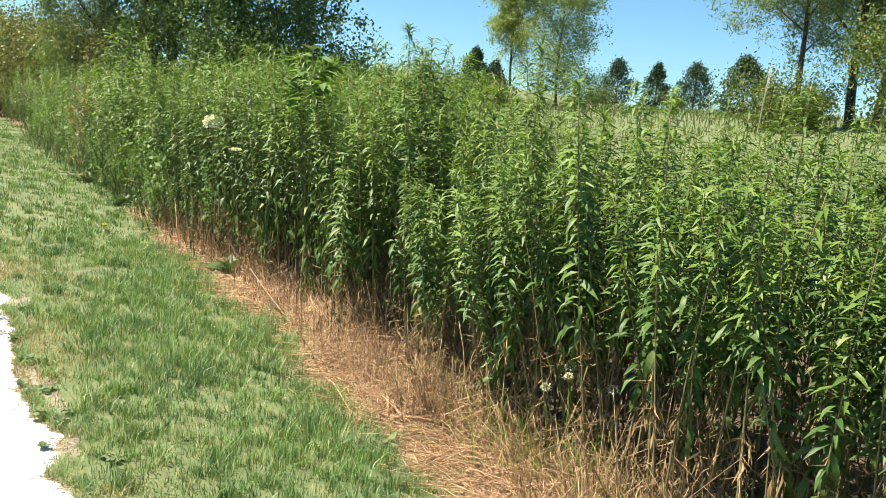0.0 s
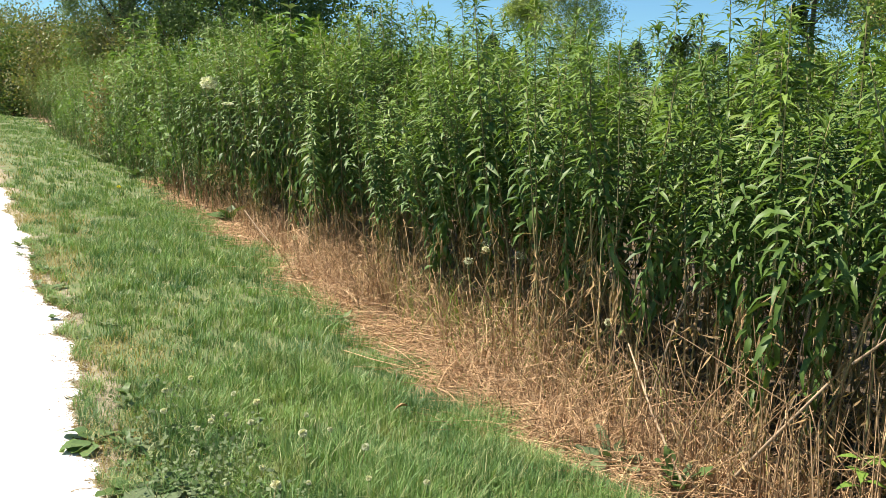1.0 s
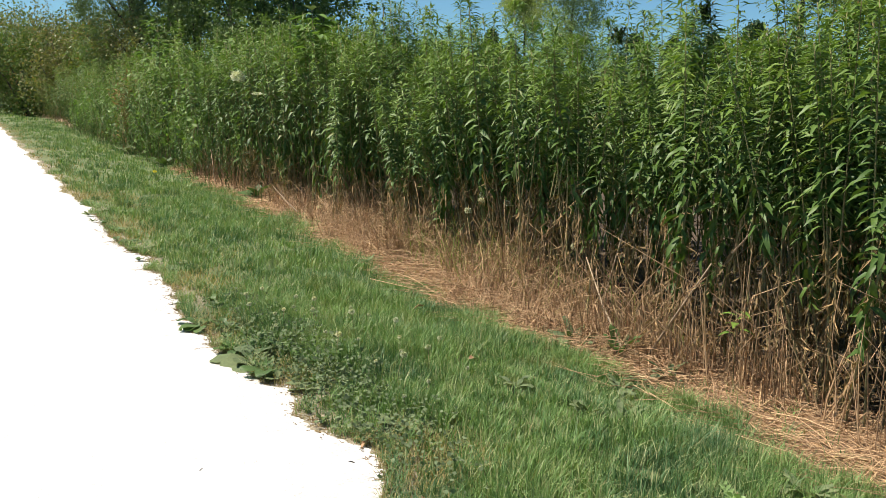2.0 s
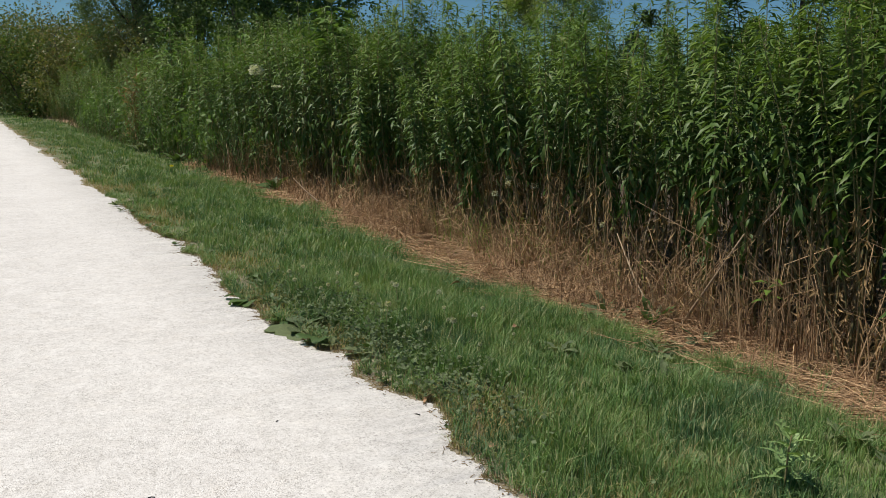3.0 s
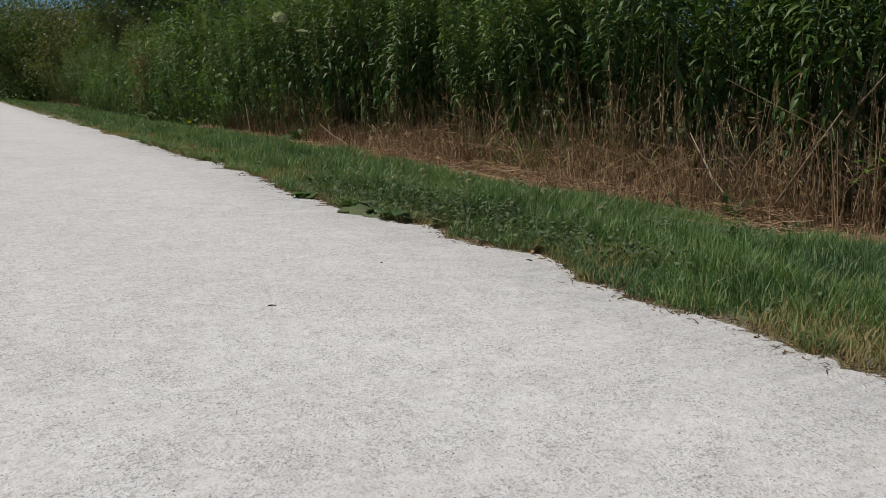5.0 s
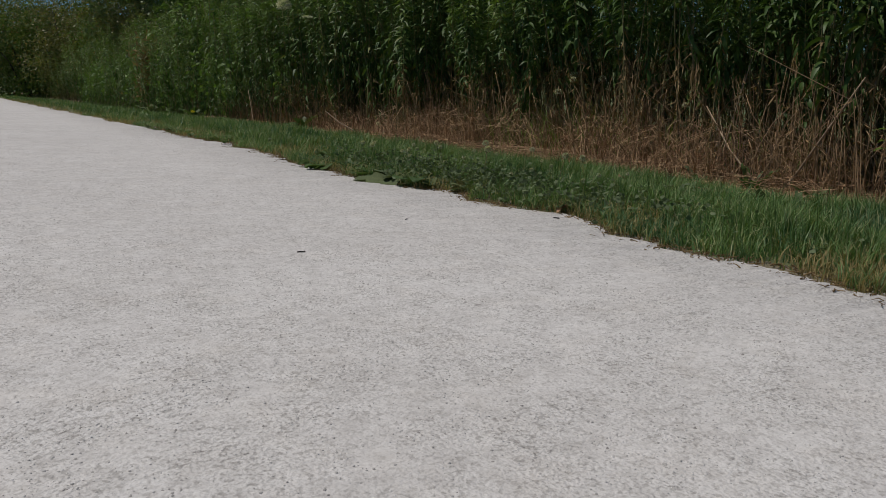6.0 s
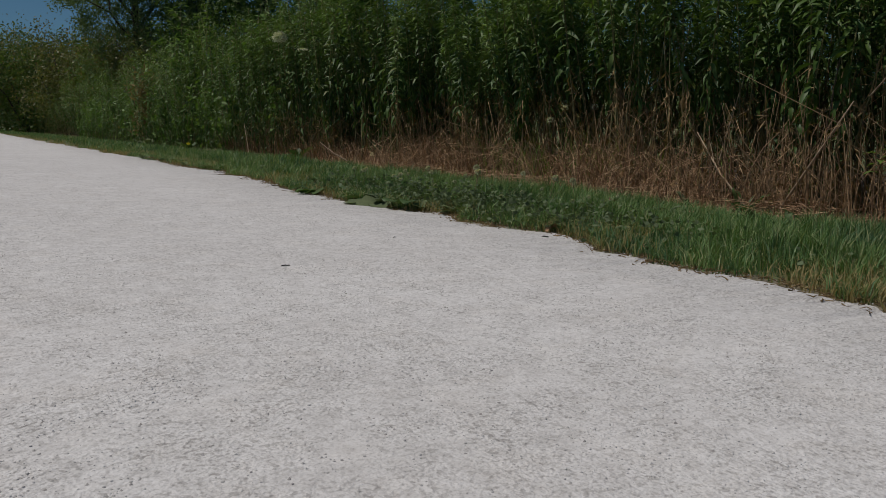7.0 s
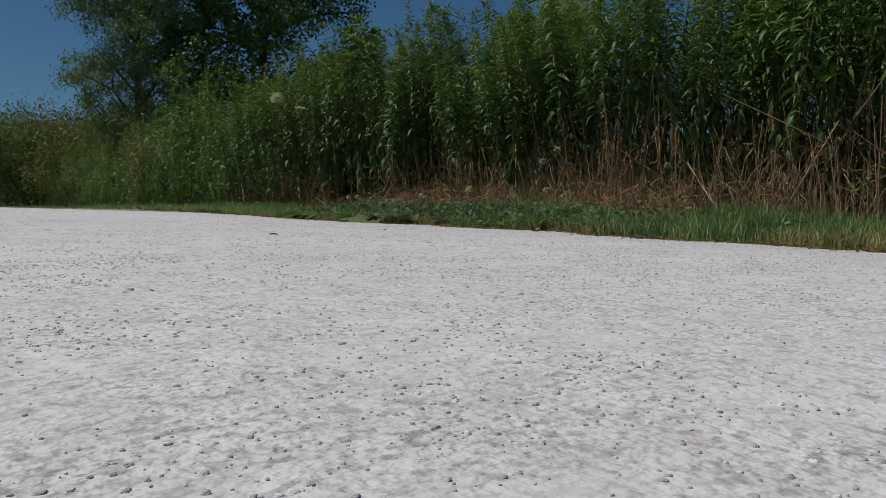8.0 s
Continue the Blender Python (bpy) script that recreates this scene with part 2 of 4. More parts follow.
def blade(length, width, bend=0.3, fold=0.25, cuts=(0.28, 0.62), wide=(1.0, 0.85), petiole=0.0):
    """One leaf along +y, folded on its midrib and bending down towards the tip."""
    s = Shape()

    def rib(f):
        a = bend * f
        return np.array([0, length * (petiole + f) * math.cos(a * 0.6), -length * math.sin(a * 0.6) * f])
    pts = [rib(0) - np.array([0, length * petiole, 0])]
    quads, tris = [], []
    for f, w in zip(cuts, wide):
        c = rib(f)
        pts += [c + np.array([-width / 2 * w, 0, fold * width / 2 * w]), c, c + np.array([width / 2 * w, 0, fold * width / 2 * w])]
    pts.append(rib(1.0))
    n = len(cuts)
    tris += [(0, 2, 1), (0, 3, 2)]
    for i in range(n - 1):
        a, b = 1 + 3 * i, 4 + 3 * i
        quads += [(a, a + 1, b + 1, b), (a + 1, a + 2, b + 2, b + 1)]
    a, tip = 1 + 3 * (n - 1), len(pts) - 1
    tris += [(a, a + 1, tip), (a + 1, a + 2, tip)]
    return s.add(pts, quads, tris)


def spin(az, tilt, roll=0.0):
    """Turns a leaf along +y to heading az, raised by tilt (radians)."""
    return (Matrix.Rotation(az, 4, 'Z') @ Matrix.Rotation(tilt, 4, 'X') @ Matrix.Rotation(roll, 4, 'Y'))


def at(x, y, z, m=None):
    t = Matrix.Translation((x, y, z))
    return t if m is None else t @ m


# ---- lie of the land ----
def ragged(y):
    y, s = np.asarray(y, float), 0
    for i, w in enumerate((5.1, 9.7, 17.3, 29.0, 53.0, 97.0, 171.0)):
        s = s + 0.075 / w ** 0.52 * np.sin(w * y + 2.1 * i + 1.4 * np.sin(w * 0.37 * y + i))
    return s * 0.75


def edge_path(y):
    """Edge of the gravel towards the grass."""
    y = np.asarray(y, float)

    def lobe(at_y, wide):
        return np.exp(-((y - at_y) / wide) ** 2)
    return (0.868 - 0.004 * np.clip(y - 4, 0, 12) - 0.070 * lobe(1.72, 0.45) + 0.080 * lobe(0.87, 0.17) + 0.100 * lobe(0.22, 0.25)
            + 0.03 * lobe(-0.3, 0.1) + 0.03 * np.sin(2.1 * y + 0.5) * np.clip((y - 2.2) / 1.5, 0, 1) + ragged(y))


def edge_straw(y):
    """Edge of the grass towards the dead straw."""
    y = np.asarray(y, float)
    return 2.33 + 0.24 * np.clip((y - 3) / 3, 0, 1) + 0.25 * np.clip((y - 7.5) / 4, 0, 1) + 0.40 * np.clip((y - 11.5) / 2.5, 0, 1) + 0.06 * np.sin(2.6 * y) + 0.045 * np.sin(7.7 * y + 1) + 0.03 * np.sin(17.3 * y + 2 * np.sin(3 * y))


def land(x, y):
    x, y = np.asarray(x, float), np.asarray(y, float)
    s = np.clip((x - 1.5) / 1.1, 0, 1)
    z = -0.085 * s * s * (3 - 2 * s)
    far = np.clip(x - 5, 0, None)
    z = z + 6.5 * (1 - np.exp(-far / 55)) * far / (far + 3)
    z = z - 0.008 * np.clip(y - 4, 0, 45)
    hill = 13 * np.exp(-((x - 190) ** 2 + (y - 370) ** 2) / 115 ** 2)
    return z + hill + 0.02 * np.sin(1.3 * x + 0.7 * y) * np.clip((x - 3) / 3, 0, 1)


def sheet(xs, ys, lift=0.0, wave=0.0):
    s = Shape()
    gx, gy = np.meshgrid(xs, ys, indexing='ij')
    gz = land(gx, gy) + lift
    n, k = gx.shape
    i, j = np.meshgrid(np.arange(n - 1), np.arange(k - 1), indexing='ij')
    a = (i * k + j).ravel()
    return s.add(np.stack([gx, gy, gz], -1).reshape(-1, 3), np.stack([a, a + k, a + k + 1, a + 1], -1))


def ribbon(ys, left, right, lift, steps=6):
    """A strip of ground between two wavy lines along the path, its edges running into the soil."""
    s = Shape()
    f = np.concatenate([[0.0], np.linspace(0.008, 0.992, steps), [1.0]])
    gx = left[:, None] + (right - left)[:, None] * f
    gy = np.repeat(ys[:, None], steps + 2, 1)
    gz = land(gx, gy) + lift
    gz[:, 0] -= lift + 0.015
    gz[:, -1] -= lift + 0.015
    n, k = gx.shape
    i, j = np.meshgrid(np.arange(n - 1), np.arange(k - 1), indexing='ij')
    a = (i * k + j).ravel()
    return s.add(np.stack([gx, gy, gz], -1).reshape(-1, 3), np.stack([a, a + 1, a + k + 1, a + k], -1))


grow = np.concatenate([np.linspace(-6, 12, 91), 12 + np.geomspace(0.5, 900, 45)])
back = np.concatenate([-12 - np.geomspace(0.5, 900, 24)[::-1], np.linspace(-12, 30, 106), 30 + np.geomspace(0.8, 900, 45)])
wide = np.concatenate([-6 - np.geomspace(0.5, 900, 24)[::-1], grow])
solid("ground", sheet(wide, back), SOIL, "sunlit green meadow ground rising to a low hill", "ground", kind="structure")
py = np.concatenate([np.linspace(-8, -3.1, 60), np.linspace(-3, 7, 2000), np.linspace(7.02, 16, 500), np.linspace(16.1, 80, 300)])
solid("path", ribbon(py, np.full_like(py, -3.0), edge_path(py), 0.006, 10), LIMESTONE,
      "pale crushed limestone footpath with a ragged grassy edge", "path", kind="structure")
solid("bare_margin", ribbon(py, edge_path(py) - 0.3, edge_path(py) + 0.10 + 0.05 * np.sin(3.3 * py), 0.002, 6), DUST,
      "dusty dry soil along the edge of the footpath", "soil", kind="structure")
solid("straw_strip", ribbon(py, edge_straw(py) - 0.05, edge_straw(py) + 0.75, 0.005, 5), LITTER,
      "brown dead straw ground at the foot of the goldenrod", "ground", kind="structure")

# dark strip added for the deep shade between the stems
solid("humus_strip", ribbon(py, edge_straw(py) + 0.6, edge_straw(py) + 4.6, 0.003, 4), SHADEGROUND,
      "ground under the goldenrod with the stand's shade painted in dark", "soil", kind="structure")
rnd = random.Random(5)
rng = np.random.default_rng(5)


# ---- goldenrod: stem, leaves, pale tip, withered lower leaves ----
def leaf_size(f):
    """Length, upward tilt and bend of a leaf at height f: long and drooping below, short and level in the spire."""
    g = min(max(f, 0.0), 1.0)
    long = (0.114 - 0.032 * g - 0.022 * max(0.0, g - 0.8) / 0.2) * rnd.uniform(0.62, 1.15)
    if f < 0.22:
        return long, rnd.uniform(-1.1, 0.0), rnd.uniform(0.9, 2.2)
    return long, 0.10 + 0.25 * g + rnd.uniform(-0.32, 0.30), rnd.uniform(0.6, 1.5) * (1.15 - 0.45 * g)


def goldenrod(h, near, gall=False, bare=None):
    """Shapes of one plant of height h: stem, leaves, tip leaves, withered leaves."""
    stem, leaves, tips, dead = Shape(), Shape(), Shape(), Shape()
    bow, way = rnd.uniform(0.0, 0.12), rnd.uniform(0, 6.28)
    zs = np.linspace(0, h, 7 if near else 4)

    def axis(z):
        f = z / h
        return np.array([bow * f * f * math.cos(way), bow * f * f * math.sin(way), z])
    stem.join(tube([axis(z) for z in zs], 0.0054 * (1 - 0.74 * zs / h), 5 if near else 3))
    az, z = rnd.uniform(0, 6.28), h * ((bare or rnd.uniform(0.28, 0.62)) if near else rnd.uniform(0.12, 0.42))
    step = 0.0098 if near else 0.0195
    while z < h * 0.99:
        f = (z / h - 0.35) / 0.65
        long, tilt, bend = leaf_size(f)
        width = long * rnd.uniform(0.16, 0.22) * (1.0 if near else 1.2)
        leaf = blade(long, width, bend, 0.35) if near and f < 0.66 else blade(long, width, bend, 0.35, (0.42,), (1.0,))
        m = at(*axis(z), spin(az, tilt, rnd.uniform(-0.5, 0.5)))
        (tips if f > 0.66 else leaves).join(leaf, m)
        az += 2.4 + rnd.uniform(-0.4, 0.4)
        z += step * rnd.uniform(0.6, 1.4) * (1.2 - 0.65 * max(f, 0))
    for i in range(14 if near else 8):
        top = axis(h * rnd.uniform(0.95, 1.0))
        leaf = blade(rnd.uniform(0.045, 0.085), 0.012, 0.8, 0.4, (0.4,), (1.0,))
        tips.join(leaf, at(*top, spin(rnd.uniform(0, 6.28), rnd.uniform(0.2, 1.3))))
    for i in range(34 if near else 5):
        zz = h * rnd.uniform(0.10, 0.50)
        leaf = blade(rnd.uniform(0.05, 0.12), rnd.uniform(0.004, 0.011), rnd.uniform(0.8, 2.6), 0.9, (0.4,), (1.0,))
        dead.join(leaf, at(*axis(zz), spin(rnd.uniform(0, 6.28), rnd.uniform(-1.5, -0.6), rnd.uniform(-1, 1))))
    if gall:
        for i in range(80):
            leaf = blade(rnd.uniform(0.035, 0.065), 0.014, 0.6, 0.4, (0.4,), (1.0,))
            d = Vector((rnd.gauss(0, 0.02), rnd.gauss(0, 0.02), rnd.gauss(-0.01, 0.018)))
            dead.join(leaf, at(*(Vector(axis(h)) + d), spin(rnd.uniform(0, 6.28), rnd.uniform(-0.7, 1.3))), slot=1)
    return stem, leaves, tips, dead


GLABEL = "tall leafy green goldenrod stalk with withered lower leaves"


def goldenrod_thing(h, m, gall=False, label=GLABEL):
    stem, leaves, tips, dead = goldenrod(h, True, gall)
    ob = thing("goldenrod", m, label, "plant", "goldenrod beside the path")
    part("stem", stem, STEMG, ob, "thin brownish green stem")
    tagged(part("leaves", leaves, GREEN, ob), kind="stuff")
    tagged(part("tip", tips, YOUNG, ob, "pale yellow-green young leaves"), kind="stuff")
    tagged(part("withered_leaves", dead, [DEADLEAF, GALL], ob, "brown curled dead leaves"), kind="stuff")
    return ob


LEAFMESH = [blade(1.0, rnd.uniform(0.17, 0.23), b, 0.35).mesh("leaf", [GREEN]) for b in (0.5, 0.8, 1.1, 1.4, 1.8, 2.2)]


def front_goldenrod(h, m):
    """A plant of the front row, leaf by leaf."""
    stem, leaves, tips, dead = goldenrod(h, True)
    ob = thing("goldenrod", m, GLABEL, "plant", "goldenrod beside the path")
    part("stem", stem, STEMG, ob, "thin brownish green stem")
    az, z = rnd.uniform(0, 6.28), h * min(max(0.50 + 0.5 * noise.noise(m.translation * 1.7) + rnd.uniform(-0.1, 0.1), 0.2), 0.68)
    while z < h * 0.78:
        f = (z / h - 0.40) / 0.60
        long, tilt, bend = leaf_size(f)
        part("leaf", LEAFMESH[min(5, int(bend * 2.6))], GREEN, ob, m=at(0, 0, z, spin(az, tilt, rnd.uniform(-0.5, 0.5))) @ Matrix.Scale(long, 4))
        az += 2.4 + rnd.uniform(-0.4, 0.4)
        z += 0.0112 * rnd.uniform(0.6, 1.4) * (1.2 - 0.65 * max(f, 0))
    tagged(part("tip", tips, YOUNG, ob, "pale yellow-green young leaves"), kind="stuff")
    tagged(part("withered_leaves", dead, [DEADLEAF, GALL], ob, "brown curled dead leaves"), kind="stuff")
    return ob


def stand_pose(x, y, size, lean=0.10):
    m = Matrix.Rotation(rnd.uniform(0, 6.28), 4, 'Z')
    t = Matrix.Rotation(rnd.gauss(0, lean), 4, 'X') @ Matrix.Rotation(rnd.gauss(-0.05, lean), 4, 'Y')
    return at(x, y, float(land(x, y)) - 0.01) @ t @ m @ Matrix.Scale(size, 4)


def lush(x, y):
    """How well the plants grow at a spot: they stand in uneven clumps, taller further along."""
    n = noise.noise(Vector((x * 1.9, y * 1.6, 3.0)))
    return 0.98 + 0.22 * n + 0.10 * min(max((x - 2.9) / 0.7, 0), 1) + 0.17 * min(max((y - 3.5) / 3, 0), 1)


def front(y):
    return 2.80 + 0.07 * min(max((1.4 - y) / 0.5, 0), 1) + 0.13 * math.exp(-((y - 3.0) / 1.1) ** 2) + 0.08 * math.sin(2.3 * y + 0.7) * math.sin(1.1 * y) + 0.05 * math.sin(6 * y)


heights = [1.36, 1.42, 1.48, 1.51, 1.54, 1.58, 1.46, 1.61, 1.55, 1.32, 1.52, 1.44]
kinds = []
for h in heights:
    x, y = rnd.uniform(2.9, 3.5), rnd.uniform(-0.6, 5.0)
    kinds.append(goldenrod_thing(h, stand_pose(x, y, lush(x, y))))
for i in range(46):
    y = -0.2 + 4.4 * (i + rnd.random()) / 46
    x = front(y) + rnd.uniform(-0.06, 0.12)
    front_goldenrod(rnd.uniform(1.30, 1.52), stand_pose(x, y, lush(x, y), 0.12))
made = 0
while made < 275:
    y = rnd.uniform(-0.7, 5.2)
    x = front(y) + 0.95 * rnd.random() ** 1.2
    if noise.noise(Vector((x * 2.6, y * 2.6, 9.0))) > rnd.uniform(-0.30, 0.22):
        copy_thing(kinds[made % 12], stand_pose(x, y, lush(x, y) * rnd.uniform(0.84, 1.10), 0.11 if x > 2.95 else 0.16))
        made += 1
for x, y, h in ((2.70, 1.30, 1.56), (3.13, 1.12, 1.70)):
    goldenrod_thing(h, at(x, y, float(land(x, y))), True, "goldenrod stalk topped by a dark bunched leaf rosette")

lods = []
for h in (1.38, 1.45, 1.5, 1.55, 1.6, 1.48, 1.64, 1.42):
    s = Shape()
    for k, piece in enumerate(goldenrod(h, False)):
        s.join(piece, slot=k)
    lods.append(s.merged())


def stand(name, spots, label, mats, lo=0.9, hi=1.1, lean=0.10):
    s = Shape()
    for i, (x, y) in enumerate(spots):
        if noise.noise(Vector((x * 2.3, y * 2.3, 9.0))) > rnd.uniform(-0.6, 0.05):
            s.join(lods[i % len(lods)], stand_pose(x, y, lush(x, y) * rnd.uniform(lo, hi), lean))
    solid(name, s, mats, label, "plants", kind="stuff")


def field(x0, x1, y0, y1, per):
    n = int((x1 - x0) * (y1 - y0) * per)
    return [(rnd.uniform(x0, x1), rnd.uniform(y0, y1)) for i in range(n)]


GMATS = [STEMG, GREEN, YOUNG, DEADLEAF]
stand("goldenrod_stand", field(2.92, 3.7, 5.2, 11, 84) + field(3.6, 4.2, -1.0, 11, 55),
      "dense stand of tall green goldenrod behind the front stalks", GMATS)
stand("goldenrod_thicket", field(4.2, 5.4, -1.5, 3.6, 50), "dense goldenrod growing beyond the front rows", GMATS, 0.90, 1.08)
stand("back_goldenrod", field(4.2, 5.2, 3.6, 11, 26) + field(5.2, 8.5, 0.0, 16, 7), "lower goldenrod growing towards the meadow", GMATS, 0.74, 0.94)
stand("near_goldenrod", field(2.9, 5.4, -6.0, -1.0, 9), "goldenrod stand continuing along the footpath", GMATS)
stand("low_goldenrod", field(2.55, 3.0, 8.0, 26, 36), "low young goldenrod leaning over the grass edge", GMATS, 0.22, 0.62, 0.2)
stand("far_goldenrod", field(2.8, 3.8, 11, 22, 34) + field(3.8, 4.8, 11, 22, 9) + field(2.9, 5.0, 22, 44, 10),
      "distant stretch of green goldenrod and weeds along the path", GMATS, 0.55, 1.2, 0.16)


# ---- fine growth, built in bulk ----
def uneven(x, y, k):
    """Soft irregular patches between -1 and 1."""
    s = 0
    for i, (a, w) in enumerate(((0.3, 1.7), (1.4, 2.9), (2.3, 4.3), (0.9, 6.7), (2.9, 9.1))):
        s = s + np.sin(w * k * (x * math.cos(a) + y * math.sin(a)) + 1.9 * i + 1.3 * np.sin(w * k * 0.6 * (x * math.sin(a) - y * math.cos(a))))
    return s / 3.2


def grass_blades(x, y, h, w, bend, head=None):
    """Five-point blades rooted at x, y, leaning towards head or anywhere."""
    n = len(x)
    b = rng.uniform(0, 2 * np.pi, n) if head is None else head
    a = b - np.pi / 2 + rng.uniform(-0.6, 0.6, n)
    side = np.stack([np.cos(a), np.sin(a), np.zeros(n)], 1)
    lean = np.stack([np.cos(b), np.sin(b), np.zeros(n)], 1) * (bend * h)[:, None]
    root = np.stack([x, y, land(x, y) - 0.004], 1)
    up = np.array([0, 0, 1.0])
    mid = root + up * (h * 0.55)[:, None] + lean * 0.30
    tip = root + up * (h * np.sqrt(np.clip(1 - 0.45 * bend ** 2, 0.15, 1)))[:, None] + lean
    hw = (side * w[:, None]) / 2
    v = np.stack([root - hw, root + hw, mid + hw * 0.85, mid - hw * 0.85, tip], 1).reshape(-1, 3)
    k = np.arange(n)[:, None] * 5
    return Shape().add(v, k + np.array([0, 1, 2, 3]), k + np.array([3, 2, 4]))


def stalks(p0, p1, sag, r0, r1):
    """Thin three-sided stalks from p0 to p1, bowed by sag."""
    n = len(p0)
    mid = (p0 + p1) / 2 + sag
    d = p1 - p0
    d /= np.linalg.norm(d, axis=1)[:, None] + 1e-9
    ref = np.where(np.abs(d[:, 2:3]) > 0.8, np.array([[1.0, 0, 0]]), np.array([[0, 0, 1.0]]))
    a = np.cross(d, ref)
    a /= np.linalg.norm(a, axis=1)[:, None]
    b = np.cross(d, a)
    rings = []
    for c, r in ((p0, r0), (mid, (r0 + r1) / 2), (p1, r1)):
        for t in (0, 2.094, 4.189):
            rings.append(c + (a * math.cos(t) + b * math.sin(t)) * r[:, None])
    v = np.stack(rings, 1).reshape(-1, 3)
    k = np.arange(n)[:, None] * 9
    quads = [k + np.array([i + j, i + (j + 1) % 3, i + 3 + (j + 1) % 3, i + 3 + j]) for i in (0, 3) for j in range(3)]
    return Shape().add(v, np.concatenate(quads))


def leaf_cloud(centres, n, spread, long, width, hang=0.0, flat=0.0):
    """n kite-shaped leaves round the centres, gathered in tufts."""
    c = centres[rng.integers(0, len(centres), n)]
    p = c + rng.normal(0, 1, (n, 3)) * spread
    u = rng.normal(0, 1, (n, 3))
    u[:, 2] = u[:, 2] * (1 - flat) - hang
    u /= np.linalg.norm(u, axis=1)[:, None]
    w = np.cross(u, rng.normal(0, 1, (n, 3)))
    w /= np.linalg.norm(w, axis=1)[:, None] + 1e-9
    s = rng.uniform(0.6, 1.3, n)[:, None]
    a, b = u * s * long / 2, w * s * width / 2
    v = np.stack([p - a, p + b + a * 0.1, p + a, p - b + a * 0.1], 1).reshape(-1, 3)
    k = np.arange(n)[:, None] * 4
    return Shape().add(v, k + np.arange(4))


def between(n, y0, y1, lo, hi):
    """Random spots between two lines along the path."""
    y = rng.uniform(y0, y1, n)
    f = rng.uniform(0, 1, n)
    return lo(y) + (hi(y) - lo(y)) * f, y, f


def lawn(n, y0, y1, w):
    k = 22
    cx, cy, f = between(n // k, y0, y1, edge_path, lambda q: edge_straw(q) + 0.08)
    n = len(cx) * k
    ox, oy = rng.normal(0, 5.4 * w, n), rng.normal(0, 5.4 * w, n)
    x, y, f = np.repeat(cx, k) + ox, np.repeat(cy, k) + oy, np.repeat(f, k)
    tall = np.repeat(rng.uniform(0.65, 1.3, len(cx)), k)
    head = np.arctan2(oy, ox) + rng.normal(0, 0.5, n)
    patch = np.clip(0.5 + 0.6 * uneven(x, y, 1.1), 0, 1)
    thin = np.clip(0.5 + 0.7 * uneven(x + 7, y, 0.9), 0, 1)
    keep = rng.random(n) < np.clip(0.05 + f * (0.6 + 5 * thin), 0.05, 1) * (0.7 + 0.3 * patch) * np.clip((1 - f) * 14, 0.3, 1)
    clover_bed = np.exp(-((x - 1.12) / 0.18) ** 2 - ((y - 1.0) / 0.65) ** 2)
    keep &= rng.random(n) > 0.15 * clover_bed
    x, y, patch, f = x[keep], y[keep], patch[keep], f[keep]
    h = tall[keep] * rng.uniform(0.035, 0.085, len(x)) * (0.5 + 0.8 * patch) * np.clip(0.45 + 3 * f, 0, 1.1)
    return grass_blades(x, y, h, rng.uniform(0.6, 1.4, len(x)) * w, rng.uniform(0.05, 1.0, len(x)) ** 1.2, head[keep])


turf = lawn(185000, -1.5, 2.6, 0.0026)
turf.join(lawn(64000, 2.6, 9, 0.0038))
turf.join(lawn(12000, -7, -1.5, 0.008))
turf.join(lawn(38000, 9, 30, 0.009))
turf.join(lawn(9000, 30, 60, 0.025))


def clumps(n, y0, y1, w, lo, hi, off=0.05):
    """Longer tufts scattered in the mown grass."""
    cx, cy, f = between(n, y0, y1, lambda q: edge_path(q) + off, edge_straw)
    x = np.repeat(cx, 46) + rng.normal(0, 0.03, n * 46)
    y = np.repeat(cy, 46) + rng.normal(0, 0.03, n * 46)
    h = np.repeat(rng.uniform(lo, hi, n), 46) * rng.uniform(0.55, 1.1, n * 46)
    return grass_blades(x, y, h, rng.uniform(0.7, 1.3, n * 46) * w, rng.uniform(0.15, 1.0, n * 46))


turf.join(clumps(330, -2.4, 4, 0.0030, 0.055, 0.11)).join(clumps(190, 4, 12, 0.0050, 0.06, 0.12))
# a fringe hanging over the gravel
x, y, f = between(9500, -1.6, 7, lambda q: edge_path(q) - 0.012, lambda q: edge_path(q) + 0.06)
k = uneven(x * 0, y, 2.2) > -0.25
turf.join(grass_blades(x[k], y[k], rng.uniform(0.025, 0.085, k.sum()), rng.uniform(0.0016, 0.0032, k.sum()), rng.uniform(0.3, 1.3, k.sum())))
# stray tufts among the straw
x, y, f = between(140, -1.0, 8, lambda q: edge_straw(q) - 0.02, lambda q: edge_straw(q) + 0.34)
x, y = np.repeat(x, 16) + rng.normal(0, 0.016, 140 * 16), np.repeat(y, 16) + rng.normal(0, 0.016, 140 * 16)
turf.join(grass_blades(x, y, rng.uniform(0.03, 0.10, len(x)), rng.uniform(0.002, 0.0036, len(x)), rng.uniform(0.2, 1.2, len(x))))
solid("grass", turf, GRASS, "mown green grass verge beside the footpath", "grass", kind="stuff")


def tufts(n, y0, y1, w):
    """Bleached blades along the gravel, in uneven patches."""
    x, y, f = between(n, y0, y1, lambda q: edge_path(q) - 0.02, lambda q: edge_path(q) + 0.60)
    keep = rng.random(n) < np.clip(0.4 - 1.2 * uneven(x + 7, y, 0.9), 0.05, 1) * (1 - 0.8 * f)
    x, y = x[keep], y[keep]
    return grass_blades(x, y, rng.uniform(0.020, 0.065, len(x)), rng.uniform(0.7, 1.3, len(x)) * w, rng.uniform(0.3, 1.1, len(x)))


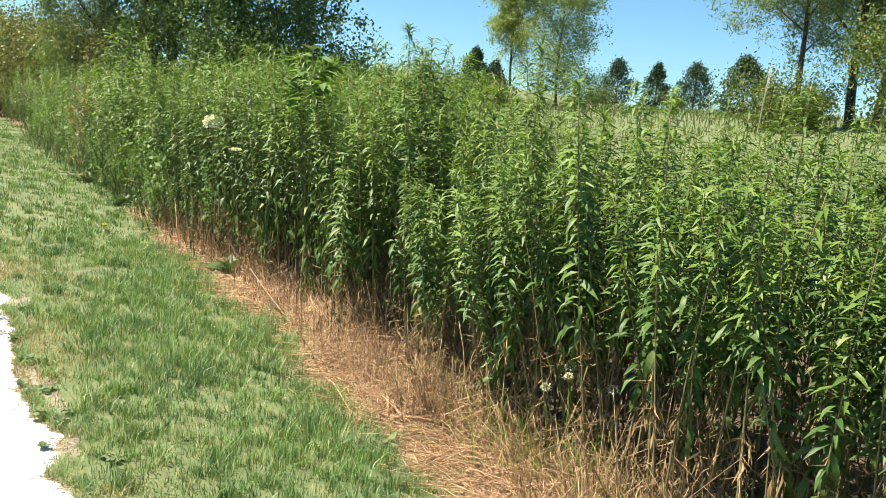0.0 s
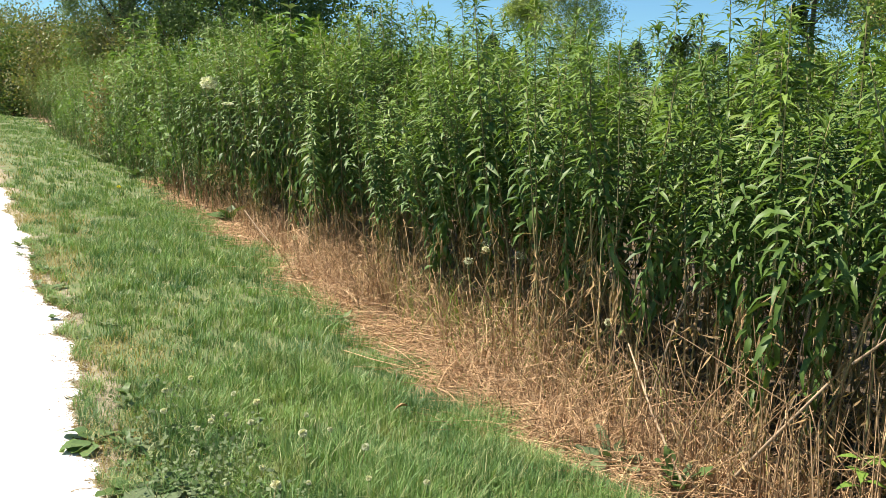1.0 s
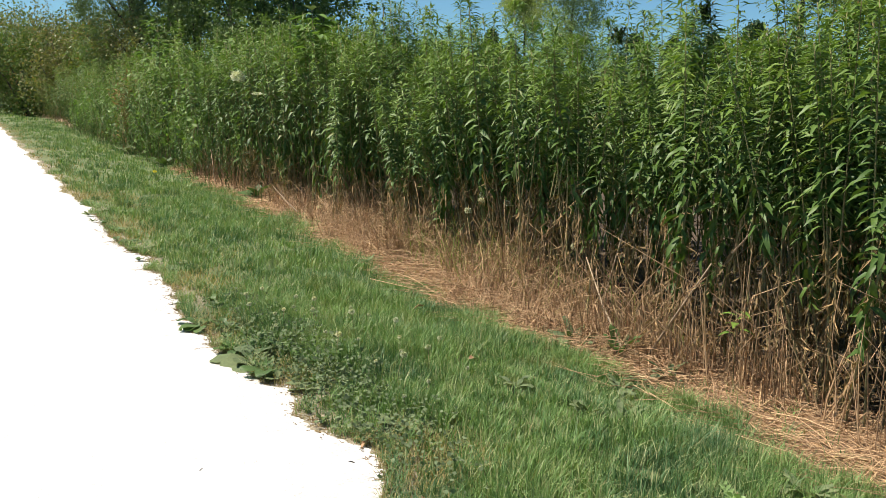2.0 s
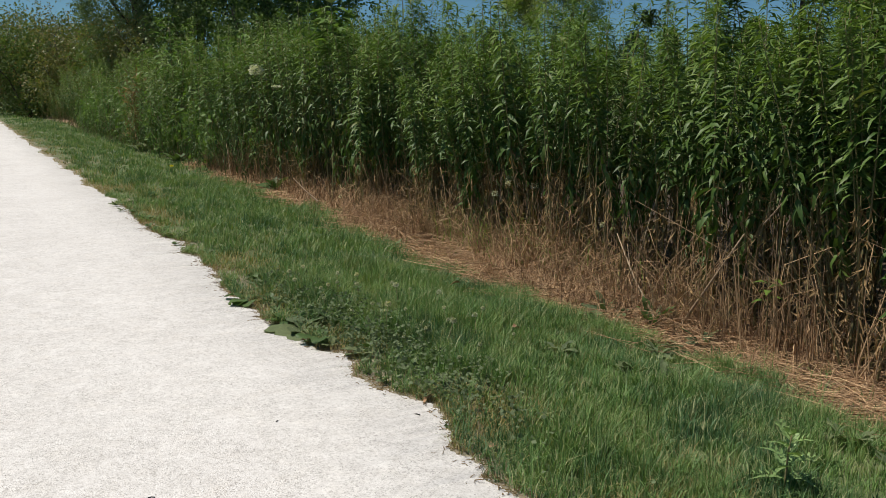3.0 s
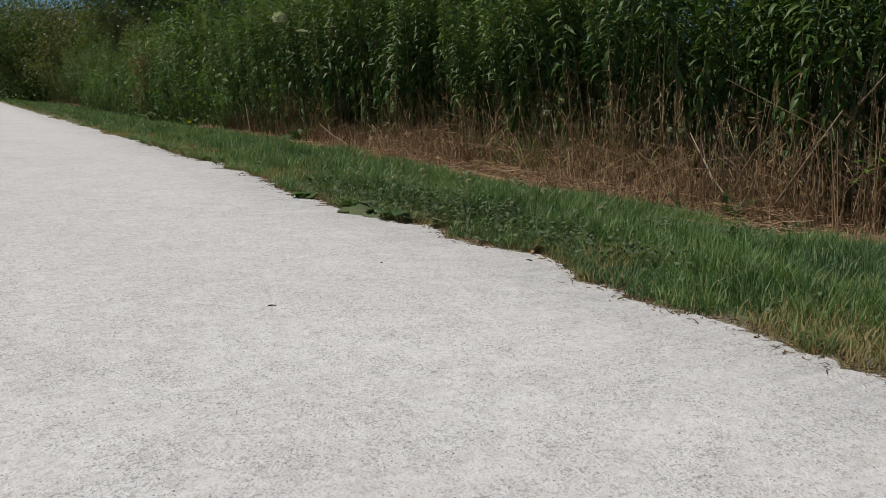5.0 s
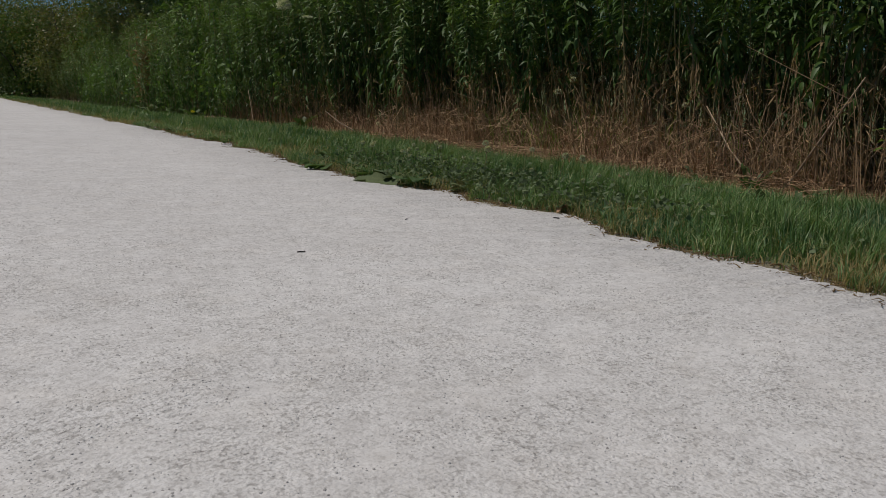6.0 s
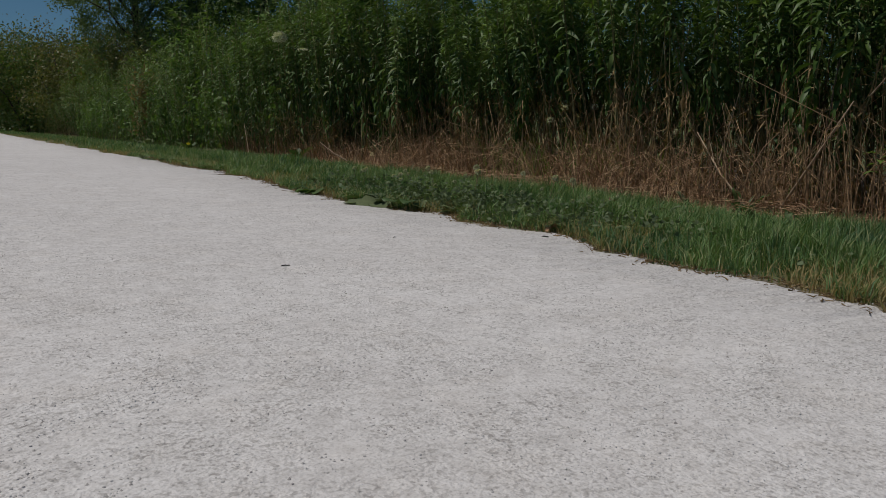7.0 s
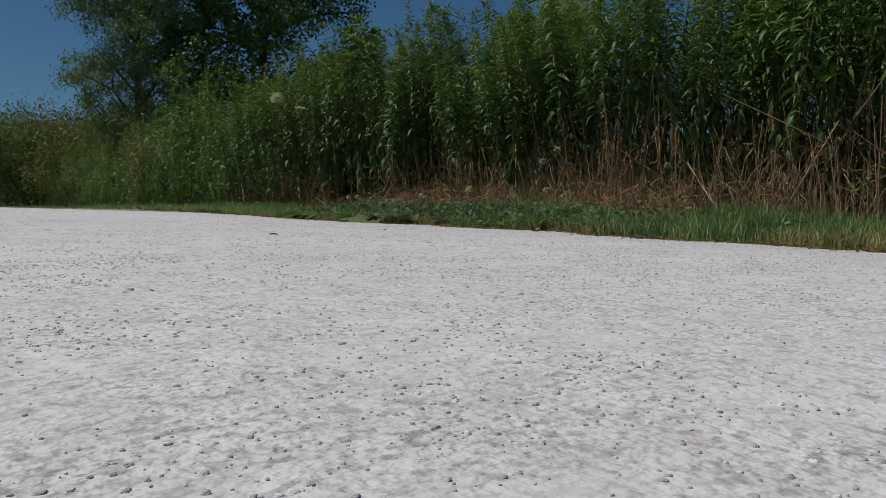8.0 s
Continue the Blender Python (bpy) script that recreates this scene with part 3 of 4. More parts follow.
dryshape = tufts(46000, -2.6, 2.6, 0.0026)
dryshape.join(tufts(14000, 2.6, 9, 0.0042)).join(tufts(5000, 9, 30, 0.009))
x, y, f = between(2600, -2.0, 14, lambda q: edge_straw(q) - 0.12, lambda q: edge_straw(q) + 0.25)
dryshape.join(grass_blades(x, y, rng.uniform(0.03, 0.09, len(x)), rng.uniform(0.002, 0.005, len(x)), rng.uniform(0.3, 1.1, len(x))))
solid("dry_grass", dryshape, GRASSDRY, "bleached dry grass tufts along the gravel", "grass", kind="stuff")


def lying(n, y0, y1, lo, hi, thick, heap=0.05):
    x, y, f = between(n, y0, y1, lo, hi)
    a = rng.normal(0.35, 1.25, n)
    long = rng.uniform(0.06, 0.34, n)
    step = np.stack([np.sin(a), np.cos(a), np.zeros(n)], 1) * long[:, None]
    p0 = np.stack([x, y, land(x, y) + rng.uniform(0.004, heap, n)], 1)
    p1 = p0 + step
    p1[:, 2] = land(p1[:, 0], p1[:, 1]) + rng.uniform(0.004, heap, n)
    sag = rng.normal(0, 1, (n, 3)) * (long * 0.05)[:, None]
    sag[:, 2] = np.abs(sag[:, 2]) * 0.6
    return stalks(p0, p1, sag, rng.uniform(0.5, 1.2, n) * thick, rng.uniform(0.3, 0.8, n) * thick)


mat_straw = lying(5200, -1.2, 5, edge_straw, lambda q: edge_straw(q) + 0.7, 0.0024)
mat_straw.join(lying(3600, 5, 14, edge_straw, lambda q: edge_straw(q) + 0.5, 0.0034))
mat_straw.join(lying(240, -1.0, 6, lambda q: edge_straw(q) - 0.25, edge_straw, 0.0016))
mat_straw.join(lying(1100, 0.4, 4.8, lambda q: edge_straw(q) + 0.12, lambda q: edge_straw(q) + 0.5, 0.0027, 0.12))
mat_straw.join(lying(850, 0.8, 5.5, lambda q: edge_straw(q) + 0.22, lambda q: edge_straw(q) + 0.6, 0.0021, 0.34))
solid("straw", mat_straw, STRAW, "flattened dead straw lying at the foot of the plants", "straw", kind="stuff")


def standing(n, y0, y1, x0, x1, thick, lo, hi):
    """Dead stems, some upright, most bowed over or broken."""
    x, y = rng.uniform(x0, x1, n), rng.uniform(y0, y1, n)
    keep = uneven(x, y, 1.6) > rng.uniform(-0.35, 0.3, n)
    x, y = x[keep], y[keep]
    n = len(x)
    h = rng.uniform(lo, hi, n) * rng.uniform(0.4, 1.0, n)
    over = np.clip(rng.normal(0, 0.38, (n, 2)), -0.55, 0.55) * np.where(rng.random(n) < 0.4, 1.0, 0.25)[:, None]
    p0 = np.stack([x, y, land(x, y)], 1)
    p1 = p0 + np.stack([over[:, 0] * h - 0.08 * h, over[:, 1] * h, h], 1)
    bow = np.stack([-over[:, 0] * h * 0.35, -over[:, 1] * h * 0.35, np.linalg.norm(over, axis=1) * h * 0.28], 1) + rng.normal(0, 0.012, (n, 3))
    return stalks(p0, p1, bow, rng.uniform(0.5, 1.3, n) * thick, rng.uniform(0.3, 0.8, n) * thick)


tangle = standing(1700, -0.9, 5.2, 2.60, 3.0, 0.0027, 0.12, 0.75)
tangle.join(standing(700, 5.2, 11, 2.75, 3.1, 0.0034, 0.12, 0.55))
solid("dead_stalks", tangle, STEMB, "brown dead stalks leaning at the foot of the goldenrod", "stalks", kind="stuff")
n = 7000
c = np.stack([2.72 + 0.5 * rng.random(n) ** 0.8, rng.uniform(-0.9, 9, n), 0.55 * rng.random(n) ** 1.3], 1)
c[:, 2] += land(c[:, 0], c[:, 1])
withered = leaf_cloud(c[uneven(c[:, 0], c[:, 1], 1.6) > 0], 4200, 0.03, 0.07, 0.008, 0.6)
solid("withered_foliage", withered, DEADLEAF, "curled brown dead leaves hanging among the stalks", "leaves", kind="stuff")


# the nearest stalks and straws, one by one
def withered_stalk():
    """A crooked dead stem, one long, with curled scraps of leaf."""
    zs = np.linspace(0, 1, 6)
    sway = rnd.uniform(-0.16, 0.16)
    line = np.stack([sway * zs ** 2 + 0.012 * np.sin(9 * zs + rnd.uniform(0, 6)), 0.09 * rnd.uniform(-1, 1) * zs ** 2 + 0.01 * np.cos(8 * zs), zs], 1)
    if rnd.random() < 0.4:
        line[4:, 0] += rnd.uniform(-0.14, 0.14)
        line[4:, 2] -= (0.06, 0.16)
    s = tube(line, 0.0046 * (1 - 0.6 * zs), 5)
    for k in range(rnd.randrange(5, 13)):
        p = line[rnd.randrange(2, 6)] + np.array([0, 0, rnd.uniform(-0.12, 0.02)])
        s.join(blade(rnd.uniform(0.05, 0.12), rnd.uniform(0.006, 0.011), rnd.uniform(1, 2.6), 0.9, (0.4,), (1.0,)), at(*p, spin(rnd.uniform(0, 6.28), rnd.uniform(-1.4, 0.1), rnd.uniform(-1, 1))), 1)
    return s.mesh("dead_stalk", [STEMB, DEADLEAF])


STALK = [withered_stalk() for k in range(14)]
made = 0
while made < 270:
    y, h = rnd.uniform(-0.3, 4.8), rnd.uniform(0.16, 0.62)
    x = 2.50 + 0.42 * rnd.random() ** 0.75
    if noise.noise(Vector((x * 2.2, y * 2.2, 4.0))) < rnd.uniform(-0.3, 0.2):
        continue
    m = at(x, y, float(land(x, y)) - 0.005, Matrix.Rotation(rnd.gauss(0, 0.36), 4, 'X') @ Matrix.Rotation(rnd.gauss(-0.10, 0.30), 4, 'Y') @ Matrix.Rotation(rnd.uniform(0, 6.28), 4, 'Z'))
    wide = rnd.uniform(0.45, 0.8)
    solid("dead_stalk", STALK[made % 14], STEMB, "brown dead stalk standing at the foot of the goldenrod", "stalk", "dead stalks", m=m @ Matrix.Diagonal((wide, wide, h, 1)))
    made += 1
STEMLET = [tube([(0, 0, 0), (0.5, 0.05 * k - 0.1, 0.04), (1.0, 0.0, 0.02)], [0.009, 0.008, 0.005], 5).mesh("straw_piece", [STRAW]) for k in range(5)]
for i in range(200):
    y = rnd.uniform(-0.6, 4.2)
    x, s = float(edge_straw(y)) + rnd.uniform(-0.08, 0.5), rnd.uniform(0.12, 0.42)
    m = at(x, y, float(land(x, y)) + rnd.uniform(0.008, 0.03), Matrix.Rotation(rnd.gauss(1.2, 0.8), 4, 'Z') @ Matrix.Rotation(rnd.gauss(-0.05, 0.06), 4, 'Y'))
    solid("straw_piece", STEMLET[i % 5], STRAW, "loose piece of straw lying on the ground", "straw", "loose straws", m=m @ Matrix.Scale(s, 4) @ Matrix.Diagonal((1, rnd.uniform(0.5, 0.9), rnd.uniform(0.5, 0.9), 1)))
# crumbs of soil and dead leaf along the gravel edge
n = 2600
y = rng.uniform(-1.6, 6, n)
x = edge_path(y) - np.abs(rng.normal(0, 0.040, n)) + 0.02
p0 = np.stack([x, y, np.full(n, 0.008)], 1)
a = rng.uniform(0, 6.28, n)
p1 = p0 + np.stack([np.cos(a), np.sin(a), rng.uniform(0, 0.4, n)], 1) * rng.uniform(0.004, 0.028, n)[:, None]
solid("edge_litter", stalks(p0, p1, rng.normal(0, 0.002, (n, 3)), rng.uniform(0.0008, 0.0024, n), rng.uniform(0.0004, 0.0012, n)), DEADLEAF,
      "dark crumbs and dead leaf bits along the gravel edge", "litter", kind="stuff")


# ---- gravel ----
def chips(x, y, r, fine=False):
    """Uneven little stones bedded in the fine grit."""
    n = len(x)
    k = np.arange(6) * np.pi / 3
    rings = [(1.0, -0.2), (0.84, 0.30)] if fine else [(1.0, -0.2)]
    base = np.concatenate([*[np.stack([w * np.cos(k + 0.4 * z), w * np.sin(k + 0.4 * z), np.full(6, z)], 1) for w, z in rings], [[0, 0, 0.46 if fine else 0.75]]])
    top = len(base) - 1
    v = base[None] * rng.uniform(0.72, 1.2, (n, top + 1, 1)) * np.stack([np.ones(n), rng.uniform(0.55, 1, n), rng.uniform(0.6, 1.2, n)], 1)[:, None]
    v[:, top, :2] = rng.uniform(-0.25, 0.25, (n, 2))
    a = rng.uniform(0, 6.28, n)
    cs, sn = np.cos(a)[:, None], np.sin(a)[:, None]
    v = np.stack([v[..., 0] * cs - v[..., 1] * sn, v[..., 0] * sn + v[..., 1] * cs, v[..., 2]], -1) * r[:, None, None]
    v += np.stack([x, y, np.full(n, 0.0062)], 1)[:, None]
    f = np.arange(n)[:, None] * (top + 1)
    quads = [f + np.array([i, (i + 1) % 6, 6 + (i + 1) % 6, 6 + i]) for i in range(6)] if fine else []
    tris = [f + np.array([top - 6 + i, top - 6 + (i + 1) % 6, top]) for i in range(6)]
    return Shape().add(v.reshape(-1, 3), np.concatenate(quads) if fine else (), np.concatenate(tris))


def grit(n, x0, x1, y0, y1, lo, hi, fine=False):
    """Chips gathered in loose patches between trodden, smooth ones."""
    y = rng.uniform(y0, y1, n)
    x = x0 + (np.minimum(edge_path(y) + 0.02, x1) - x0) * rng.random(n)
    keep = rng.random(n) < np.clip(0.36 + 0.45 * uneven(x, y, 2.3) + 0.45 * uneven(x, y, 8.0), 0.10, 1)
    x, y = x[keep], y[keep]
    return chips(x, y, lo + (hi - lo) * rng.random(len(x)) ** 2.2, fine)


stones = grit(26000, -1.05, 0.5, -1.72, -0.7, 0.0006, 0.0021, True).join(grit(50000, -1.4, 2.0, -0.7, 1.6, 0.0010, 0.0034)).join(grit(18000, -2.0, 2.0, 1.6, 6, 0.002, 0.0048))
solid("gravel", stones.mesh("gravel", [STONE]), STONE, "loose pale limestone chips on the footpath", "gravel", kind="stuff")
darker = grit(900, -1.05, 0.5, -1.72, -0.7, 0.0006, 0.0020, True).join(grit(8000, -1.5, 2.0, -0.7, 6, 0.0012, 0.0036)).join(grit(15000, -1.4, 2.0, -1.15, 1.3, 0.0011, 0.0030))
solid("grey_gravel", darker.mesh("grey_gravel", [STONEDARK]), STONEDARK, "scattered darker grey stone chips on the footpath", "gravel", kind="stuff")


# ---- trees and shrubs ----
def spot(az, d):
    x, y = d * math.sin(radians(az)), d * math.cos(radians(az)) - 1
    return x, y, float(land(x, y))


def tree(az, d, height, radius, low, leaf, label, n, long, width, seed, trunk=0.2, lean=0.0, hang=0.0, limbs=9, tuft=0.09, bark=None, category="tree", name="tree"):
    global rng
    keep, rng = rng, np.random.default_rng(seed)
    r = random.Random(seed)
    ob = thing(name, at(*spot(az, d)), label, category)
    zs = np.linspace(-0.2, height * 0.88, 8)
    axis = np.stack([lean * zs + 0.12 * np.sin(zs * 0.9 + seed), 0.12 * np.cos(zs * 0.7 + seed), zs], 1)
    part("trunk", tube(axis, trunk * (1 - 0.85 * (zs / zs[-1]).clip(0, 1)) , 8), bark or BARK, ob)
    ends = []
    for i in range(limbs):
        f = low + (0.93 - low) * (i + r.random() * 0.6) / limbs
        k = np.array([np.interp(f * height, zs, axis[:, j]) for j in range(3)])
        a = i * 2.4 + r.uniform(-0.5, 0.5)
        reach = radius * (1.05 - abs(f - 0.5) * 0.9) * r.uniform(0.65, 1.1)
        rise = height * r.uniform(0.05, 0.16)
        e = k + np.array([math.cos(a) * reach, math.sin(a) * reach, rise])
        m = (k + e) / 2 + np.array([0, 0, rise * 0.25])
        limb = part("limb", tube([k, m, e], [trunk * 0.36, trunk * 0.22, trunk * 0.06], 5), bark or BARK, ob)
        for side in (-1, 1):
            w = m + np.array([-math.sin(a) * side * reach * 0.4, math.cos(a) * side * reach * 0.4, rise * 0.6])
            part("branch", tube([m, (m + w) / 2 + np.array([0, 0, 0.05]), w], [trunk * 0.14, trunk * 0.08, trunk * 0.03], 4), bark or BARK, limb)
        for j in range(7):
            g = r.uniform(0.3, 1.08)
            q = (k * (1 - g) + e * g) + np.array([r.gauss(0, 1), r.gauss(0, 1), r.gauss(0.2, 0.8)]) * radius * 0.17
            ends.append(q)
    for j in range(limbs * 2):
        ends.append(np.array([lean * height + r.gauss(0, radius * 0.25), r.gauss(0, radius * 0.25), height * r.uniform(max(low, 0.55), 1.0)]))
    ends = np.repeat(np.array(ends), 5, 0)
    ends = ends + rng.normal(0, 1, ends.shape) * radius * tuft
    crown = leaf_cloud(ends, n, radius * tuft * 0.42, long, width, hang)
    tagged(part("crown", crown, leaf, ob), kind="stuff")
    rng = keep
    return ob


def shrub(az, d, height, radius, leaf, label, n, size, seed, stems=7):
    global rng
    keep, rng = rng, np.random.default_rng(seed)
    r = random.Random(seed)
    ob = thing("shrub", at(*spot(az, d)), label, "shrub")
    ends = []
    for i in range(stems):
        a, h = r.uniform(0, 6.28), height * r.uniform(0.6, 1.0)
        reach = radius * r.uniform(0.2, 0.9)
        e = np.array([math.cos(a) * reach, math.sin(a) * reach, h * (1 - 0.25 * reach / radius)])
        part("stem", tube([(0, 0, -0.1), e * np.array([0.4, 0.4, 0.55]), e], [0.05, 0.03, 0.01], 4), BARK, ob)
        for j in range(13):
            g = r.uniform(0.12, 1.0)
            ends.append(e * np.array([g ** 0.6, g ** 0.6, g]) + np.array([r.gauss(0, 1), r.gauss(0, 1), r.gauss(0, 0.8)]) * radius * 0.16)
    crown = leaf_cloud(np.array(ends), int(n * 1.15), radius * 0.135, size * 0.96, size * 0.58)
    tagged(part("foliage", crown, leaf, ob), kind="stuff")
    rng = keep


def juniper(az, d, height, radius, seed):
    global rng
    keep, rng = rng, np.random.default_rng(seed)
    r = random.Random(seed)
    ob = thing("juniper", at(*spot(az, d)), "dark green upright juniper on the far meadow", "tree", "junipers on the meadow")
    part("trunk", tube([(0, 0, -0.1), (0.05, 0, height * 0.5), (0, 0, height * 0.95)], [0.12, 0.08, 0.02], 6), BARK, ob)
    ends = []
    for i in range(150):
        f = r.random() ** 0.8
        w = radius * min(1.0, 0.6 + 1.6 * f) * (1 - f ** 3.2) * r.uniform(0.5, 1.12)
        a = r.uniform(0, 6.28)
        ends.append((math.cos(a) * w, math.sin(a) * w, height * (0.03 + 0.97 * f)))
    spray = leaf_cloud(np.array(ends), 5200, radius * 0.14, 0.24, 0.10, -0.8)
    tagged(part("foliage", spray, JUNIPER, ob), kind="stuff")
    rng = keep


tree(17.6, 36, 15.5, 5.2, 0.08, COTTON, "large dark green cottonwood with glinting leaves behind the goldenrod", 60000, 0.14, 0.115, 11, 0.30, limbs=18, tuft=0.10)
tree(9.6, 38, 13.0, 3.1, 0.04, WILLOW, "tall grey-green willow with drooping twigs beyond the path", 60000, 0.19, 0.045, 12, 0.2, hang=0.7, limbs=16, tuft=0.15)
tree(13.6, 40, 14.0, 3.4, 0.08, COTTON, "dark green poplar standing between cottonwood and willow", 22000, 0.16, 0.12, 13, 0.22, limbs=11, tuft=0.12)
tree(35.2, 66, 13.0, 1.8, 0.26, PALE, "slim pale green poplar with bare lower trunk", 36000, 0.17, 0.075, 14, 0.11, hang=0.3, limbs=13, tuft=0.30)
tree(38.3, 64, 13.5, 2.6, 0.06, PALE, "bushy pale green poplar leafy to the ground", 50000, 0.17, 0.075, 15, 0.11, hang=0.3, limbs=17, tuft=0.30)
tree(56.0, 44, 13.0, 3.6, 0.24, WILLOW, "pale green feathery tree with dark trunk on the meadow", 36000, 0.17, 0.07, 16, 0.24, hang=0.3, limbs=14, tuft=0.17)
tree(57.6, 45, 12.0, 3.2, 0.24, PALE, "pale green slender tree beside the feathery willow", 24000, 0.17, 0.07, 19, 0.2, limbs=11, tuft=0.17)
tree(53.2, 42, 11.0, 3.0, 0.28, WILLOW, "feathery grey-green willow with a leaning trunk", 42000, 0.18, 0.045, 17, 0.16, lean=-0.10, hang=0.5, limbs=10, tuft=0.20)
tree(60.0, 46, 12.0, 4.0, 0.2, PALE, "leafy pale green tree at the edge of the meadow", 20000, 0.18, 0.10, 18, 0.2, limbs=10, tuft=0.14)
for az, d, h, r, leaf, label, n, s, seed in (
        (3.2, 46, 5.8, 2.6, SHRUB, "dark green shrub where the path ends from view", 12000, 0.15, 21),
        (2.3, 57, 6.6, 3.4, SHRUB, "dense dark green thicket beyond the path", 9000, 0.17, 55),
        (5.0, 58, 7.4, 3.6, RUSSET, "olive green thicket behind the far shrubs", 10000, 0.17, 56),
        (7.8, 56, 7.6, 3.4, SHRUB, "green thicket behind the willow", 9000, 0.17, 57),
        (1.2, 50, 5.0, 2.6, SHRUB, "rounded green shrub beside the distant path", 5000, 0.15, 22),
        (4.6, 49, 6.3, 2.6, RUSSET, "dense olive shrub behind the russet one", 12000, 0.14, 51),
        (6.6, 47, 6.6, 2.6, RUSSET, "dull green and brown shrub before the willow", 13000, 0.14, 52),
        (5.4, 43, 4.6, 2.2, RUSSET, "russet brown and green shrub beyond the weeds", 10000, 0.13, 23),
        (8.0, 40, 4.4, 2.2, SHRUB, "green shrub beneath the willow", 9000, 0.13, 24),
        (10.5, 36, 5.4, 2.4, RUSSET, "dull brownish shrub beneath the trees", 9000, 0.13, 25),
        (13.5, 34, 6.0, 2.6, COTTON, "dense dark green shrub beneath the trees", 10000, 0.13, 26),
        (17.0, 33, 5.8, 2.6, COTTON, "broad dark green shrub below the cottonwood", 10000, 0.13, 27),
        (20.5, 33, 5.8, 2.5, COTTON, "dark green shrub at the foot of the cottonwood", 10000, 0.13, 28),
        (24.0, 33, 5.0, 2.3, COTTON, "green shrub at the edge of the trees", 8000, 0.13, 29),
        (27.5, 46, 2.9, 2.0, RUSSET, "greyish brown shrub on the meadow", 3200, 0.15, 30),
        (30.0, 58, 3.6, 2.6, SHRUB, "grey-green shrub with thin twigs on the meadow", 4200, 0.16, 31),
        (31.7, 62, 3.2, 2.4, SHRUB, "dark shrub on the meadow beside a juniper", 4000, 0.17, 32),
        (34.6, 66, 2.6, 2.0, RUSSET, "low brownish shrub below the poplars", 3000, 0.16, 33),
        (41.2, 88, 2.2, 2.2, SHRUB, "low green shrub on the far meadow", 2200, 0.2, 34),
        (46.0, 92, 2.4, 2.6, SHRUB, "low dark green shrub between the junipers", 2200, 0.2, 35),
        (51.4, 38, 3.1, 1.9, SHRUB, "yellow-green and russet shrub on the meadow", 5200, 0.12, 36),
        (53.6, 40, 2.6, 1.7, SHRUB, "green shrub under the feathery willow", 4200, 0.13, 37),
        (58.6, 33, 4.6, 2.3, SHRUB, "dark dense shrub beneath the meadow trees", 10000, 0.13, 38)):
    shrub(az, d, h, r, leaf, label, n, s, seed)
for az, d, h, r, seed in ((32.9, 74, 4.6, 1.15, 41), (34.2, 78, 3.6, 1.2, 42), (42.3, 92, 4.7, 1.8, 43), (44.8, 94, 4.6, 1.35, 44), (47.2, 90, 4.6, 1.75, 45), (50.0, 60, 3.7, 1.6, 46)):
    juniper(az, d, h, r, seed)
x, y, z = spot(50.9, 36)
pole = thing("dead_birch", at(x, y, z), "bare bleached dead sapling leaning in front of a shrub", "tree")
part("trunk", tube([(0, 0, -0.1), (0.08, 0, 1.2), (0.22, 0, 2.6)], [0.03, 0.025, 0.012], 6), BIRCH, pole)
part("branch", tube([(0.10, 0, 1.3), (0.28, 0.05, 1.9), (0.36, 0.05, 2.5)], [0.016, 0.012, 0.006], 5), BIRCH, pole)

FIELDGRASS = leafy("field_grass", (0.075, 0.115, 0.035), (0.150, 0.185, 0.075), odd=(0.26, 0.23, 0.12), patch=0.1)
# tall meadow grass behind the goldenrod
x, y = rng.uniform(8, 60, 16000), rng.uniform(2, 85, 16000)
near = np.hypot(x, y)
solid("meadow_grass", grass_blades(x, y, rng.uniform(0.25, 0.6, len(x)), 0.008 + near * 0.0008, rng.uniform(0.2, 0.9, len(x))), FIELDGRASS,
      "tall pale green grass on the rising meadow", "grass", kind="stuff")

# tall reedy grass standing behind the goldenrod
x, y = rng.uniform(3.9, 7.0, 4200), rng.uniform(8.5, 18, 4200)
reeds = grass_blades(x, y, rng.uniform(1.5, 2.45, len(x)), rng.uniform(0.008, 0.016, len(x)), rng.uniform(0.05, 0.45, len(x)))
z = land(x, y) + rng.uniform(1.2, 2.1, len(x))
reeds.join(leaf_cloud(np.stack([x, y, z], 1), 9000, 0.12, 0.20, 0.014, -0.6))
solid("reed_grass", reeds, TALLGRASS, "tall yellow-green reedy grass behind the goldenrod", "grass", kind="stuff")

# bent dead grass before the stalks
x, y, f = between(8400, 0.1, 8.0, lambda q: edge_straw(q) + 0.10, lambda q: edge_straw(q) + 0.55)
keep = uneven(x, y, 0.9) + 0.5 * uneven(x + 3, y, 2.2) > rng.uniform(-0.7, 0.35, len(x))
x, y, f = x[keep], y[keep], f[keep]
bulge = np.exp(-((y - 2.5) / 0.9) ** 2)
h = rng.uniform(0.12, 0.50, len(x)) * (0.25 + 0.85 * f + 0.35 * bulge)
solid("bent_dead_grass", grass_blades(x, y, h, rng.uniform(0.0018, 0.0042, len(x)), rng.uniform(0.5, 1.38, len(x))),
      STRAW, "bent brown dead grass before the goldenrod stalks", "grass", kind="stuff")


x, y = rng.normal(2.82, 0.10, 420), rng.normal(2.45, 0.62, 420)
solid("green_tussock", grass_blades(x, y, rng.uniform(0.15, 0.55, len(x)), rng.uniform(0.002, 0.0042, len(x)), rng.uniform(0.4, 1.35, len(x))),
      TALLGRASS, "yellow-green fine grass bending among the dead stalks", "grass", kind="stuff")


# ---- low weeds and flowers ----
def ground_at(x, y):
    return float(land(x, y))


